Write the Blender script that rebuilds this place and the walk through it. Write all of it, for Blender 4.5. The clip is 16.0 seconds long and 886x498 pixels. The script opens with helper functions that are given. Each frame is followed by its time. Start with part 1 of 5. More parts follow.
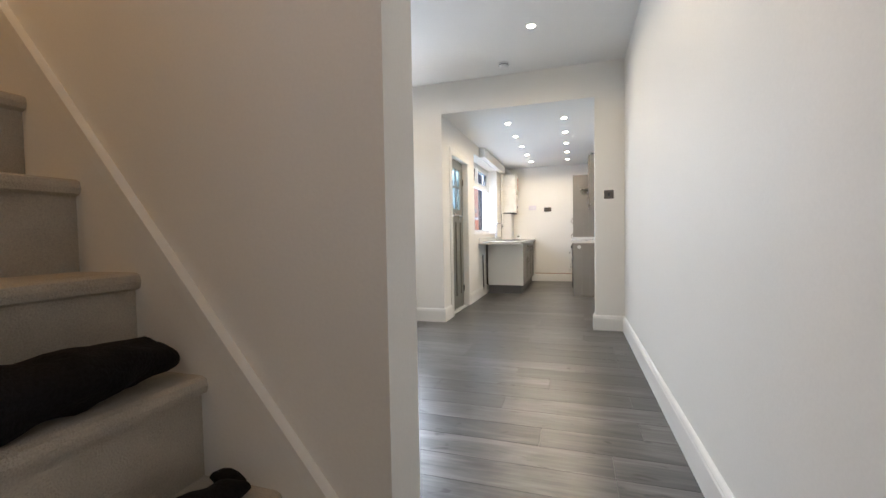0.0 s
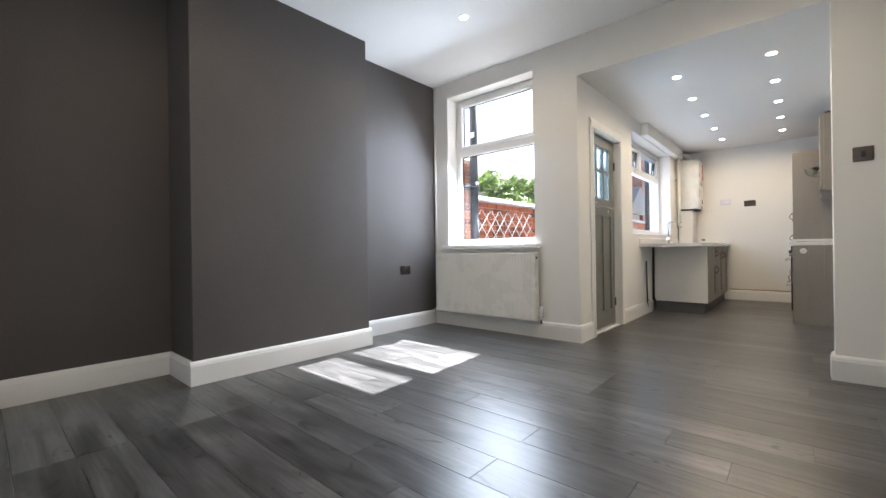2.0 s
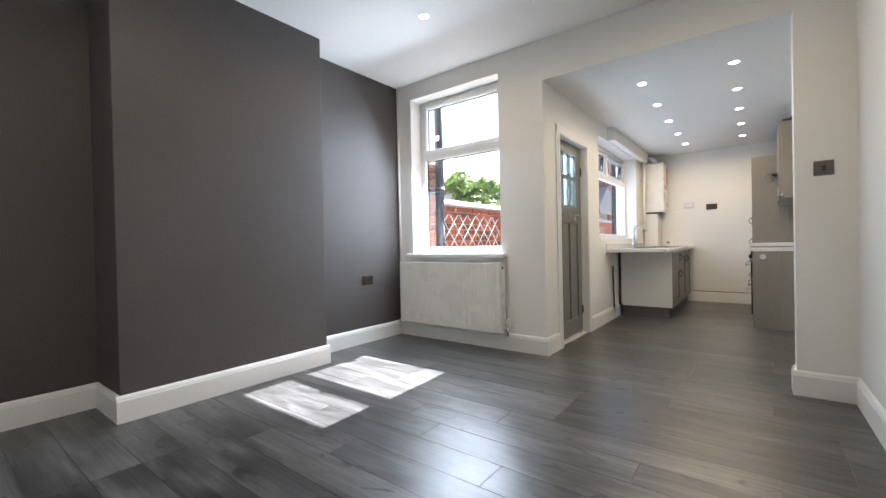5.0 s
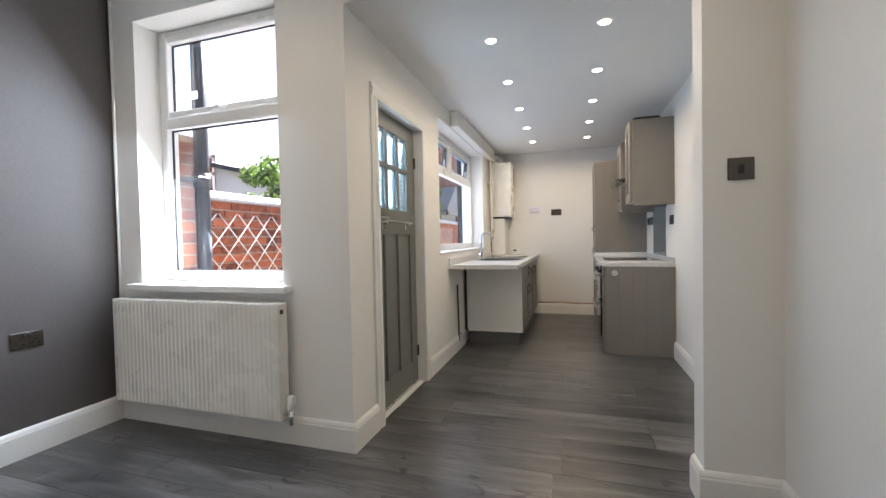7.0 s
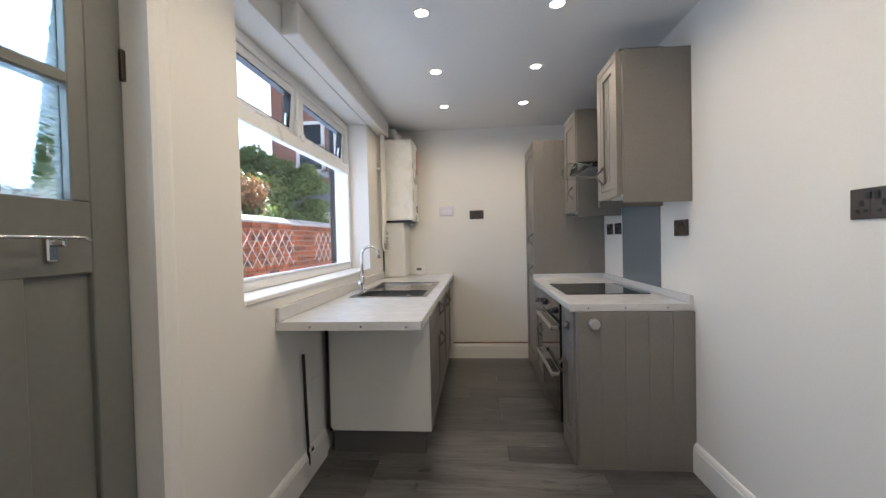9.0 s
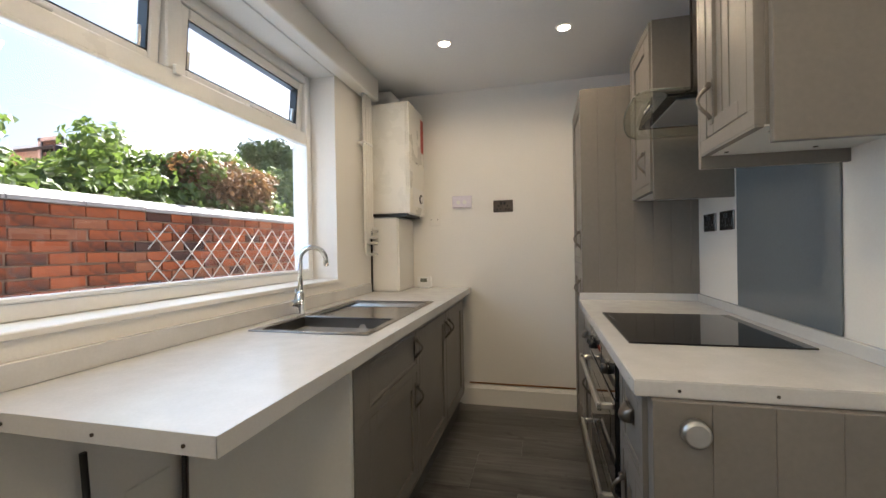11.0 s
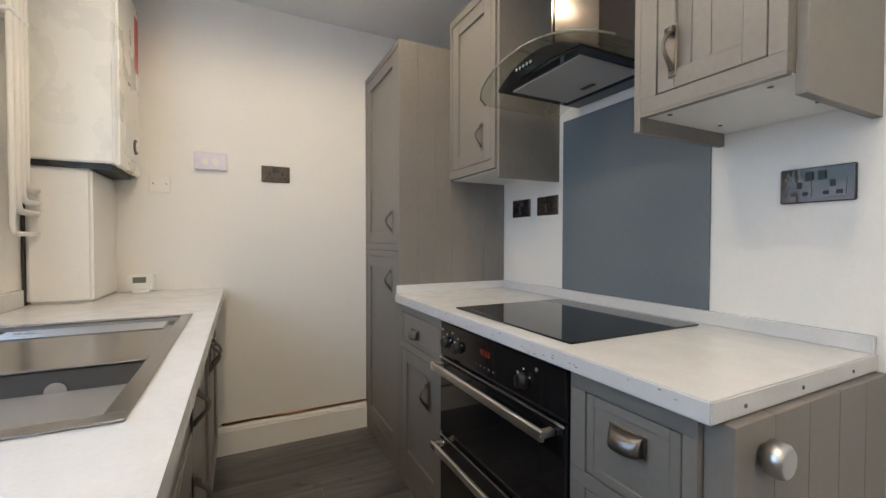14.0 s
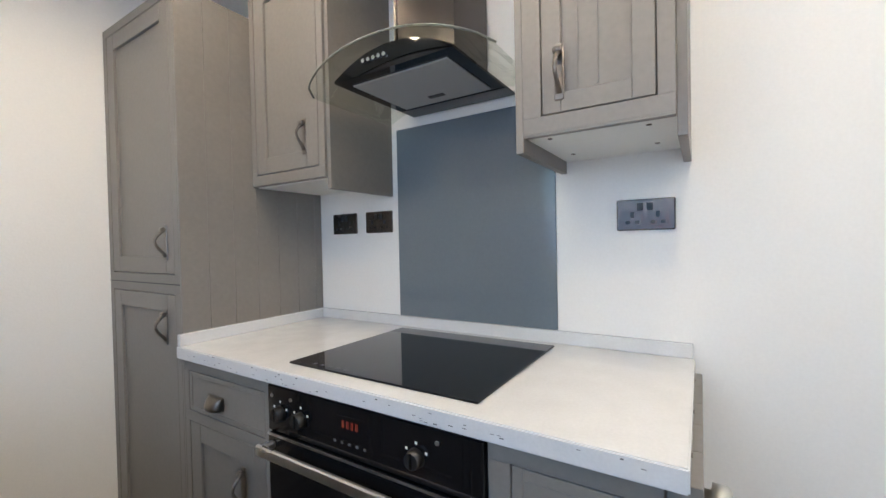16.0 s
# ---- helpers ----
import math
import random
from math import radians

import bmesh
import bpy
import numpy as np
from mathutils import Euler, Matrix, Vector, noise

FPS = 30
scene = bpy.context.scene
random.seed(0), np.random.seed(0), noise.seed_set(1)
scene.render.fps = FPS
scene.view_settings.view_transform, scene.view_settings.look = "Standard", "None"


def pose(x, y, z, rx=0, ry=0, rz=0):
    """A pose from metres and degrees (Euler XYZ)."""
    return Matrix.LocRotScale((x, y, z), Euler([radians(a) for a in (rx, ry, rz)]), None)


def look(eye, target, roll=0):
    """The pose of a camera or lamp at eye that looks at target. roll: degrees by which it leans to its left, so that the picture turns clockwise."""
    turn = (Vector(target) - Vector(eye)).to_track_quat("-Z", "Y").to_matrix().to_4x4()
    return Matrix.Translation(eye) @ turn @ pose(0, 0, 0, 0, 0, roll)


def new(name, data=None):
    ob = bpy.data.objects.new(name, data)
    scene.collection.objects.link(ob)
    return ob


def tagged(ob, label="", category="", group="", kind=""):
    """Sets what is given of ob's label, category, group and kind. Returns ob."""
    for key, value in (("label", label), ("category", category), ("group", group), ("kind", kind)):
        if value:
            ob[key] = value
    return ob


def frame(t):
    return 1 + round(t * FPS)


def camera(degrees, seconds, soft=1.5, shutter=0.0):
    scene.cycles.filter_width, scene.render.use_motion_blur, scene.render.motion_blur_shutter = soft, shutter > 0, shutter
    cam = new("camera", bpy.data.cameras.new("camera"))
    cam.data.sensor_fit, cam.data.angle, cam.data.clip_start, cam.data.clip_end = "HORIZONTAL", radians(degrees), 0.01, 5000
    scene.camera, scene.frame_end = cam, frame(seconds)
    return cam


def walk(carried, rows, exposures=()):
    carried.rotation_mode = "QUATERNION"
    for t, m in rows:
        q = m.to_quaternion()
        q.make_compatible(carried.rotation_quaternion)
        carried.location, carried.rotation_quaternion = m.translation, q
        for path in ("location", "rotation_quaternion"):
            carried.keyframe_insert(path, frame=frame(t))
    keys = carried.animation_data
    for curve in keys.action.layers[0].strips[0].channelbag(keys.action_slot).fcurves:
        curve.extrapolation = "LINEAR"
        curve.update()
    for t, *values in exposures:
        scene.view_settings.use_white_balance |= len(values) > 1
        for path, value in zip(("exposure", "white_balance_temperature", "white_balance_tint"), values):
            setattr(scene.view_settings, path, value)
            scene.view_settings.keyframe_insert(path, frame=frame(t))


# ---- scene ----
cam = camera(94.8, 16.0)
PATH = [
    (0, (0.1, -0.057, 1.052), (-0.512, 1.845, 0.98), -1.0),
    (0.5, (0.15, 0.423, 1.036), (-0.587, 2.282, 0.979), -1.1),
    (1, (0.177, 0.725, 0.952), (-0.757, 2.493, 0.914), -1.0),
    (1.5, (0.164, 0.872, 0.894), (-0.98, 2.513, 0.875), -1.0),
    (2, (0.142, 0.919, 0.88), (-1.174, 2.426, 0.882), -0.8),
    (2.5, (0.127, 0.951, 0.895), (-1.299, 2.354, 0.903), -0.8),
    (3, (0.146, 0.997, 0.91), (-1.317, 2.361, 0.921), -0.8),
    (3.5, (0.164, 0.999, 0.935), (-1.268, 2.395, 0.945), -1.0),
    (6, (-0.035, 1.55, 1.088), (-0.96, 3.322, 1.051), -1.3),
    (6.5, (-0.132, 2.037, 1.139), (-0.869, 3.896, 1.096), -1.4),
    (7, (-0.215, 2.591, 1.177), (-0.819, 4.497, 1.128), -1.2),
    (7.5, (-0.327, 3.099, 1.214), (-0.785, 5.045, 1.164), -1.3),
    (8, (-0.35, 3.625, 1.206), (-0.691, 5.596, 1.163), -1.3),
    (8.5, (-0.393, 4.156, 1.251), (-0.643, 6.14, 1.203), -1.4),
    (9, (-0.445, 4.634, 1.279), (-0.609, 6.627, 1.237), -1.3),
    (11.5, (-0.001, 6.027, 1.203), (-0.628, 7.926, 1.218), -0.9),
    (12, (0.11, 6.144, 1.175), (-0.632, 8.001, 1.207), -0.9),
    (12.5, (0.044, 6.202, 1.193), (-0.646, 8.079, 1.211), -0.8),
    (13, (-0.207, 6.238, 1.177), (-0.637, 8.192, 1.178), -0.5),
    (13.5, (-0.508, 6.346, 1.168), (-0.277, 8.332, 1.151), -0.1),
    (14, (-0.623, 6.529, 1.174), (0.269, 8.318, 1.132), 0.1),
    (14.5, (-0.644, 6.677, 1.172), (0.674, 8.182, 1.147), 0.2),
    (15, (-0.639, 6.829, 1.203), (0.888, 8.121, 1.189), 0.2),
    (15.5, (-0.601, 6.939, 1.272), (1.015, 8.117, 1.219), -1.2),
    (16, (-0.624, 6.906, 1.25), (1.066, 7.975, 1.218), -1.2),
]
walk(cam, [(t, look(eye, target, roll)) for t, eye, target, roll in PATH], exposures=[
    (0, 3.49, 5850, 11), (0.5, 3.04, 5850, 11), (1, 3.09, 5850, 11), (3.5, 3.09, 5850, 11), (6, 3.09, 5800, 11), (7, 2.86, 5850, 12), (9, 2.59, 5750, 12),
    (11.5, 2.46, 6500, 11), (12.5, 2.46, 6600, 11), (13.5, 2.66, 6250, 11), (14.5, 3.06, 5700, 11), (16, 3.21, 5600, 11)])

# ---- world, sun, lamps ----
world = bpy.data.worlds.new("sky_world")
scene.world = world
world.use_nodes = True
wn = world.node_tree.nodes
sky = wn.new("ShaderNodeTexSky")
sky.sky_type = "NISHITA"
sky.sun_disc = False
sky.sun_elevation = radians(48.2)
sky.sun_rotation = radians(-3.0)
sky.dust_density = 3.5
world.node_tree.links.new(sky.outputs[0], wn["Background"].inputs[0])
wn["Background"].inputs[1].default_value = 0.055

sun_data = bpy.data.lights.new("sun", "SUN")
sun_data.energy, sun_data.angle, sun_data.color = 5.0, radians(0.5), (1.0, 0.95, 0.88)
sun = new("sun", sun_data)
sun.matrix_world = look((0, 0, 0), (0.045, -0.893, -1.0))


def window_lamp(name, centre, target, sx, sy, power, color=(0.70, 0.85, 1.0)):
    d = bpy.data.lights.new(name, "AREA")
    d.shape, d.size, d.size_y, d.energy, d.color = "RECTANGLE", sx, sy, power, color
    o = new(name, d)
    o.matrix_world = look(centre, target)
    return o


window_lamp("lounge_window_light", (-2.40, 4.72, 1.72), (-2.40, 3.70, 1.05), 0.95, 1.5, 8, (0.85, 0.93, 1.0))
window_lamp("kitchen_window_light", (-1.72, 7.18, 1.68), (-0.7, 7.18, 1.5), 1.9, 1.15, 2.1, (0.46, 0.72, 1.0))
window_lamp("door_light", (-1.52, 5.30, 1.68), (-0.5, 5.30, 1.5), 0.55, 0.5, 1.0)
# last lamp is fill light added at an unseen opening to brighten the hall
window_lamp("hall_fill_light", (0.12, -1.33, 2.2), (0.12, 0.5, 1.2), 0.8, 0.5, 0.3, (1.0, 0.80, 0.55))

WARM = (1.0, 0.76, 0.47)


def downlight_lamp(x, y, z, power, color=WARM):
    d = bpy.data.lights.new("downlight_lamp", "SPOT")
    d.energy, d.color, d.spot_size, d.spot_blend, d.shadow_soft_size = power, color, radians(172), 0.6, 0.04
    o = new("downlight_lamp", d)
    o.matrix_world = look((x, y, z), (x, y, 0))


KITCHEN_X = (-0.705, -0.01)
KITCHEN_Y = (5.27, 6.02, 6.77, 7.52, 8.27)
# lounge pair at y 1.75 is unseen, added by symmetry to brighten the room
LOUNGE_SPOTS = ((-1.955, 3.63), (-0.24, 3.58), (-1.955, 1.75), (-0.24, 1.75))
for ly in KITCHEN_Y:
    for lx in KITCHEN_X:
        downlight_lamp(lx, ly, 2.455, 1.85)
for lx, ly in LOUNGE_SPOTS:
    downlight_lamp(lx, ly, 2.80, 2.1)

# unseen lamp without a fitting, added to warm and brighten the stairs
downlight_lamp(-1.15, 0.2, 2.80, 1.25, (1.0, 0.56, 0.22))


# ---- materials ----
def mat(name, base, rough=0.5, metal=0.0, var=0.06, scale=6.0, fine=90.0, bump=0.0, rand=0.0, stretch=(1, 1, 1), spec=0.5, dark=None, lo_at=0.6, hi_at=1.4):
    m = bpy.data.materials.new(name)
    m.use_nodes = True
    n, l = m.node_tree.nodes, m.node_tree.links
    b = n["Principled BSDF"]
    b.inputs["Roughness"].default_value = rough
    b.inputs["Metallic"].default_value = metal
    b.inputs["Specular IOR Level"].default_value = spec
    tc = n.new("ShaderNodeTexCoord")
    mp = n.new("ShaderNodeMapping")
    mp.inputs["Scale"].default_value = stretch
    l.new(tc.outputs["Object"], mp.inputs[0])
    big = n.new("ShaderNodeTexNoise")
    big.inputs["Scale"].default_value, big.inputs["Detail"].default_value = scale, 5
    sm = n.new("ShaderNodeTexNoise")
    sm.inputs["Scale"].default_value, sm.inputs["Detail"].default_value = fine, 3
    l.new(mp.outputs[0], big.inputs[0])
    l.new(mp.outputs[0], sm.inputs[0])
    add = n.new("ShaderNodeMath")
    add.operation = "ADD"
    l.new(big.outputs[0], add.inputs[0])
    l.new(sm.outputs[0], add.inputs[1])
    src = add.outputs[0]
    if rand:
        oi = n.new("ShaderNodeObjectInfo")
        geo = n.new("ShaderNodeNewGeometry")
        s = n.new("ShaderNodeMath")
        s.operation = "ADD"
        l.new(oi.outputs["Random"], s.inputs[0])
        l.new(geo.outputs["Random Per Island"], s.inputs[1])
        f = n.new("ShaderNodeMath")
        f.operation = "FRACT"
        l.new(s.outputs[0], f.inputs[0])
        ma = n.new("ShaderNodeMath")
        ma.operation = "MULTIPLY_ADD"
        ma.inputs[1].default_value = rand
        l.new(f.outputs[0], ma.inputs[0])
        l.new(src, ma.inputs[2])
        src = ma.outputs[0]
    mr = n.new("ShaderNodeMapRange")
    mr.inputs[1].default_value, mr.inputs[2].default_value = lo_at, hi_at + rand
    l.new(src, mr.inputs[0])
    mix = n.new("ShaderNodeMix")
    mix.data_type = "RGBA"
    lo = dark if dark else tuple(c * (1 - 2 * var) for c in base)
    hi = base if dark else tuple(min(1, c * (1 + var)) for c in base)
    mix.inputs[6].default_value = (*lo, 1)
    mix.inputs[7].default_value = (*hi, 1)
    l.new(mr.outputs[0], mix.inputs[0])
    l.new(mix.outputs[2], b.inputs["Base Color"])
    rr = n.new("ShaderNodeMapRange")
    rr.inputs[1].default_value, rr.inputs[2].default_value = 0.3, 0.7
    rr.inputs[3].default_value, rr.inputs[4].default_value = rough * 0.88, min(1, rough * 1.12)
    l.new(big.outputs[0], rr.inputs[0])
    l.new(rr.outputs[0], b.inputs["Roughness"])
    if bump:
        bp = n.new("ShaderNodeBump")
        bp.inputs["Strength"].default_value, bp.inputs["Distance"].default_value = bump, 0.004
        l.new(add.outputs[0], bp.inputs["Height"])
        l.new(bp.outputs[0], b.inputs["Normal"])
    return m


def glass_mat(name, tint=(1, 1, 1), rough=0.0, ripple=0.0, glossy=0.06):
    m = bpy.data.materials.new(name)
    m.use_nodes = True
    n, l = m.node_tree.nodes, m.node_tree.links
    n.remove(n["Principled BSDF"])
    if ripple:
        t = n.new("ShaderNodeBsdfRefraction")
        t.inputs["IOR"].default_value, t.inputs["Roughness"].default_value = 1.12, rough
        tc = n.new("ShaderNodeTexCoord")
        mp = n.new("ShaderNodeMapping")
        mp.inputs["Scale"].default_value = (1, 0.8, 2.2)
        ns = n.new("ShaderNodeTexNoise")
        ns.inputs["Scale"].default_value, ns.inputs["Detail"].default_value = 17, 2
        bp = n.new("ShaderNodeBump")
        bp.inputs["Strength"].default_value, bp.inputs["Distance"].default_value = ripple, 0.02
        l.new(tc.outputs["Object"], mp.inputs[0])
        l.new(mp.outputs[0], ns.inputs[0])
        l.new(ns.outputs[0], bp.inputs["Height"])
        l.new(bp.outputs[0], t.inputs["Normal"])
    else:
        t = n.new("ShaderNodeBsdfTransparent")
    t.inputs["Color"].default_value = (*tint, 1)
    g = n.new("ShaderNodeBsdfGlossy")
    g.inputs["Roughness"].default_value = 0.02
    mx = n.new("ShaderNodeMixShader")
    mx.inputs[0].default_value = glossy
    l.new(t.outputs[0], mx.inputs[1])
    l.new(g.outputs[0], mx.inputs[2])
    l.new(mx.outputs[0], n["Material Output"].inputs[0])
    return m


def glow_mat(name, color, strength):
    m = bpy.data.materials.new(name)
    m.use_nodes = True
    b = m.node_tree.nodes["Principled BSDF"]
    b.inputs["Base Color"].default_value = (*color, 1)
    b.inputs["Emission Color"].default_value = (*color, 1)
    b.inputs["Emission Strength"].default_value = strength
    return m


def floor_mat():
    """Grey oak laminate: long clouded grain, fine streaks and a few dark knots, a tone of its own for each plank."""
    m = bpy.data.materials.new("grey_oak_laminate")
    m.use_nodes = True
    n, l = m.node_tree.nodes, m.node_tree.links
    b = n["Principled BSDF"]
    tc, oi = n.new("ShaderNodeTexCoord"), n.new("ShaderNodeObjectInfo")
    off = n.new("ShaderNodeMath")
    off.operation = "MULTIPLY"
    off.inputs[1].default_value = 53.0
    l.new(oi.outputs["Random"], off.inputs[0])

    def tex(stretch, scale, detail, distortion):
        mp = n.new("ShaderNodeMapping")
        mp.inputs["Scale"].default_value = stretch
        l.new(tc.outputs["Object"], mp.inputs[0])
        l.new(off.outputs[0], mp.inputs["Location"])
        t = n.new("ShaderNodeTexNoise")
        t.inputs["Scale"].default_value, t.inputs["Detail"].default_value = scale, detail
        t.inputs["Distortion"].default_value = distortion
        l.new(mp.outputs[0], t.inputs[0])
        return t.outputs[0]

    def calc(op, a, c):
        q = n.new("ShaderNodeMath")
        q.operation = op
        for k, v in enumerate((a, c)):
            if isinstance(v, (int, float)):
                q.inputs[k].default_value = v
            else:
                l.new(v, q.inputs[k])
        return q.outputs[0]
    cloud = tex((0.55, 2.4, 1), 3.2, 4, 0.9)
    streak = tex((0.5, 13.0, 1), 5.0, 5, 0.4)
    pore = tex((1.0, 30.0, 1), 14.0, 3, 0.0)
    knot = n.new("ShaderNodeMapRange")
    knot.inputs[1].default_value, knot.inputs[2].default_value = 0.66, 0.78
    l.new(tex((1.0, 2.2, 1), 4.6, 1, 1.8), knot.inputs[0])
    v = calc("ADD", calc("MULTIPLY", cloud, 0.80), calc("MULTIPLY", streak, 0.42))
    v = calc("ADD", v, calc("MULTIPLY", pore, 0.14))
    v = calc("ADD", v, calc("MULTIPLY", oi.outputs["Random"], 0.20))
    v = calc("SUBTRACT", v, calc("MULTIPLY", knot.outputs[0], 0.30))
    ramp = n.new("ShaderNodeValToRGB")
    e = ramp.color_ramp.elements
    e[0].position, e[0].color = 0.54, (0.028, 0.027, 0.026, 1)
    e[1].position, e[1].color = 1.0, (0.160, 0.157, 0.155, 1)
    mid = e.new(0.76)
    mid.color = (0.074, 0.072, 0.071, 1)
    l.new(v, ramp.inputs[0])
    l.new(ramp.outputs[0], b.inputs["Base Color"])
    rr = n.new("ShaderNodeMapRange")
    rr.inputs[1].default_value, rr.inputs[2].default_value = 0.3, 0.7
    rr.inputs[3].default_value, rr.inputs[4].default_value = 0.28, 0.38
    l.new(cloud, rr.inputs[0])
    l.new(rr.outputs[0], b.inputs["Roughness"])
    b.inputs["Specular IOR Level"].default_value = 0.6
    bp = n.new("ShaderNodeBump")
    bp.inputs["Strength"].default_value, bp.inputs["Distance"].default_value = 0.05, 0.003
    l.new(streak, bp.inputs["Height"])
    l.new(bp.outputs[0], b.inputs["Normal"])
    return m


M_WALL = mat("white_wall_paint", (0.80, 0.785, 0.75), 0.55, var=0.02, scale=1.4, fine=120, bump=0.10, spec=0.3)
M_CEIL = mat("white_ceiling_paint", (0.80, 0.80, 0.79), 0.7, var=0.02, scale=1.1, fine=80, bump=0.08, spec=0.2)
M_GREY = mat("charcoal_wall_paint", (0.090, 0.080, 0.076), 0.58, var=0.10, scale=1.6, fine=110, bump=0.14, spec=0.3)
M_GLOSS = mat("white_gloss_paint", (0.80, 0.79, 0.76), 0.42, var=0.02, scale=3, fine=60, bump=0.04)
M_UPVC = mat("white_upvc", (0.82, 0.82, 0.81), 0.3, var=0.02)
M_RAD = mat("white_enamel", (0.80, 0.79, 0.74), 0.28, var=0.01)
M_FLOOR = floor_mat()
M_GAP = mat("dark_joint", (0.02, 0.02, 0.02), 0.8)
M_CAB = mat("taupe_cabinet_paint", (0.212, 0.195, 0.174), 0.42, var=0.05, scale=4, fine=70, bump=0.05)
M_WTOP = mat("white_stone_laminate", (0.63, 0.63, 0.625), 0.22, var=0.035, scale=14, fine=160)
M_WHITE = mat("white_melamine", (0.76, 0.76, 0.73), 0.35, var=0.02)
M_STEEL = mat("brushed_steel", (0.62, 0.61, 0.59), 0.30, metal=1.0, var=0.03, fine=60)
M_SINK = mat("satin_sink_steel", (0.36, 0.35, 0.34), 0.24, metal=1.0, var=0.03, fine=60)
# sink steel again, darkened so the bowl's inner shade sits in the colour
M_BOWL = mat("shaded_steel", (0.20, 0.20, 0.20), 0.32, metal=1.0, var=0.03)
M_CHROME = mat("chrome", (0.8, 0.8, 0.8), 0.08, metal=1.0, var=0.01)
M_PEWTER = mat("pewter", (0.24, 0.215, 0.19), 0.34, metal=1.0, var=0.12, fine=60)
M_NICKEL = mat("black_nickel_plate", (0.125, 0.108, 0.095), 0.25, metal=1.0, var=0.05)
M_SHINY = mat("polished_black_nickel", (0.075, 0.06, 0.054), 0.09, metal=1.0, var=0.05, scale=9, fine=30, bump=0.25)
M_DUCT = mat("dark_steel_duct", (0.10, 0.09, 0.082), 0.22, metal=1.0, var=0.05, scale=3, fine=90)
M_BLACK = mat("black_plastic", (0.012, 0.012, 0.012), 0.35)
M_BGLASS = mat("black_glass", (0.006, 0.006, 0.007), 0.04, var=0.0)
M_SPLASH = mat("blue_grey_glass", (0.15, 0.178, 0.20), 0.08, var=0.03, scale=2)
M_DOOR = mat("grey_door_paint", (0.175, 0.178, 0.163), 0.38, var=0.05, scale=5, fine=50, bump=0.08)
M_PLINTH = mat("grey_plinth", (0.10, 0.10, 0.10), 0.5)
M_GLASS = glass_mat("clear_glass")
M_OBSC = glass_mat("rippled_glass", (0.60, 0.68, 0.71), 0.30, ripple=1.0)
M_HGLASS = glass_mat("hood_glass", (0.80, 0.84, 0.80), glossy=0.10)
M_CARPET = mat("beige_carpet", (0.50, 0.455, 0.385), 0.95, var=0.12, scale=8, fine=260, bump=0.9, spec=0.1)
M_CLOTH = mat("black_cloth", (0.012, 0.011, 0.012), 0.9, var=0.3, scale=10, fine=150, bump=0.8, spec=0.15)
M_BRICK = mat("red_brick", (0.40, 0.115, 0.048), 0.85, var=0.2, scale=14, fine=38, bump=0.7, rand=0.65, dark=(0.045, 0.026, 0.024), spec=0.2, lo_at=0.78, hi_at=0.98)
M_BURNT = mat("burnt_brick", (0.13, 0.062, 0.048), 0.85, var=0.3, scale=16, fine=50, bump=0.8, rand=0.4, dark=(0.03, 0.022, 0.022), spec=0.2)
M_PALEB = mat("pale_brick", (0.46, 0.19, 0.10), 0.85, var=0.25, scale=16, fine=50, bump=0.8, rand=0.4, dark=(0.20, 0.075, 0.045), spec=0.2)
M_MORTAR = mat("lime_mortar", (0.34, 0.25, 0.19), 0.95, var=0.15, scale=12, bump=0.8, spec=0.1)
M_COPE = mat("grey_coping_stone", (0.42, 0.41, 0.41), 0.85, var=0.12, scale=5, bump=0.5, rand=0.3)
M_CONC = mat("yard_concrete", (0.17, 0.165, 0.16), 0.9, var=0.15, scale=2, bump=0.5)
M_SLATE = mat("slate_roof", (0.16, 0.165, 0.18), 0.7, var=0.15, scale=3, bump=0.5)
M_RENDER = mat("pale_render", (0.62, 0.60, 0.56), 0.9, var=0.08, scale=2, bump=0.3)
M_LEAF = mat("hedge_leaf", (0.17, 0.24, 0.06), 0.5, var=0.2, scale=3, fine=20, rand=1.0, dark=(0.035, 0.08, 0.02))
M_LEAFR = mat("dry_leaf", (0.22, 0.11, 0.055), 0.6, var=0.2, scale=3, fine=20, rand=1.0, dark=(0.07, 0.045, 0.02))
for _m, _c in ((M_LEAF, (0.18, 0.27, 0.05)), (M_LEAFR, (0.24, 0.13, 0.05))):
    _nt = _m.node_tree
    _t = _nt.nodes.new("ShaderNodeBsdfTranslucent")
    _t.inputs[0].default_value = (*_c, 1)
    _x = _nt.nodes.new("ShaderNodeMixShader")
    _x.inputs[0].default_value = 0.35
    _nt.links.new(_nt.nodes["Principled BSDF"].outputs[0], _x.inputs[1])
    _nt.links.new(_t.outputs[0], _x.inputs[2])
    _nt.links.new(_x.outputs[0], _nt.nodes["Material Output"].inputs[0])
M_BARK = mat("bark", (0.12, 0.09, 0.06), 0.9, bump=0.8)
M_PIPE = mat("black_drainpipe", (0.022, 0.026, 0.034), 0.35)
M_TREL = mat("white_trellis_paint", (0.72, 0.69, 0.66), 0.6, var=0.05)
M_LAMP = glow_mat("lamp_glow", (1.0, 0.86, 0.66), 6.0)
M_LED = glow_mat("red_led", (1.0, 0.10, 0.03), 0.02)
M_LED.node_tree.nodes["Principled BSDF"].inputs["Base Color"].default_value = (0.04, 0.006, 0.003, 1)
M_RED = mat("red_sticker", (0.55, 0.07, 0.05), 0.4)
M_LILAC = mat("lilac_white_plastic", (0.72, 0.68, 0.76), 0.35)
M_BRASS = mat("brass", (0.62, 0.48, 0.22), 0.3, metal=1.0)
M_COPPER = mat("copper_pipe", (0.42, 0.22, 0.12), 0.4, metal=1.0)
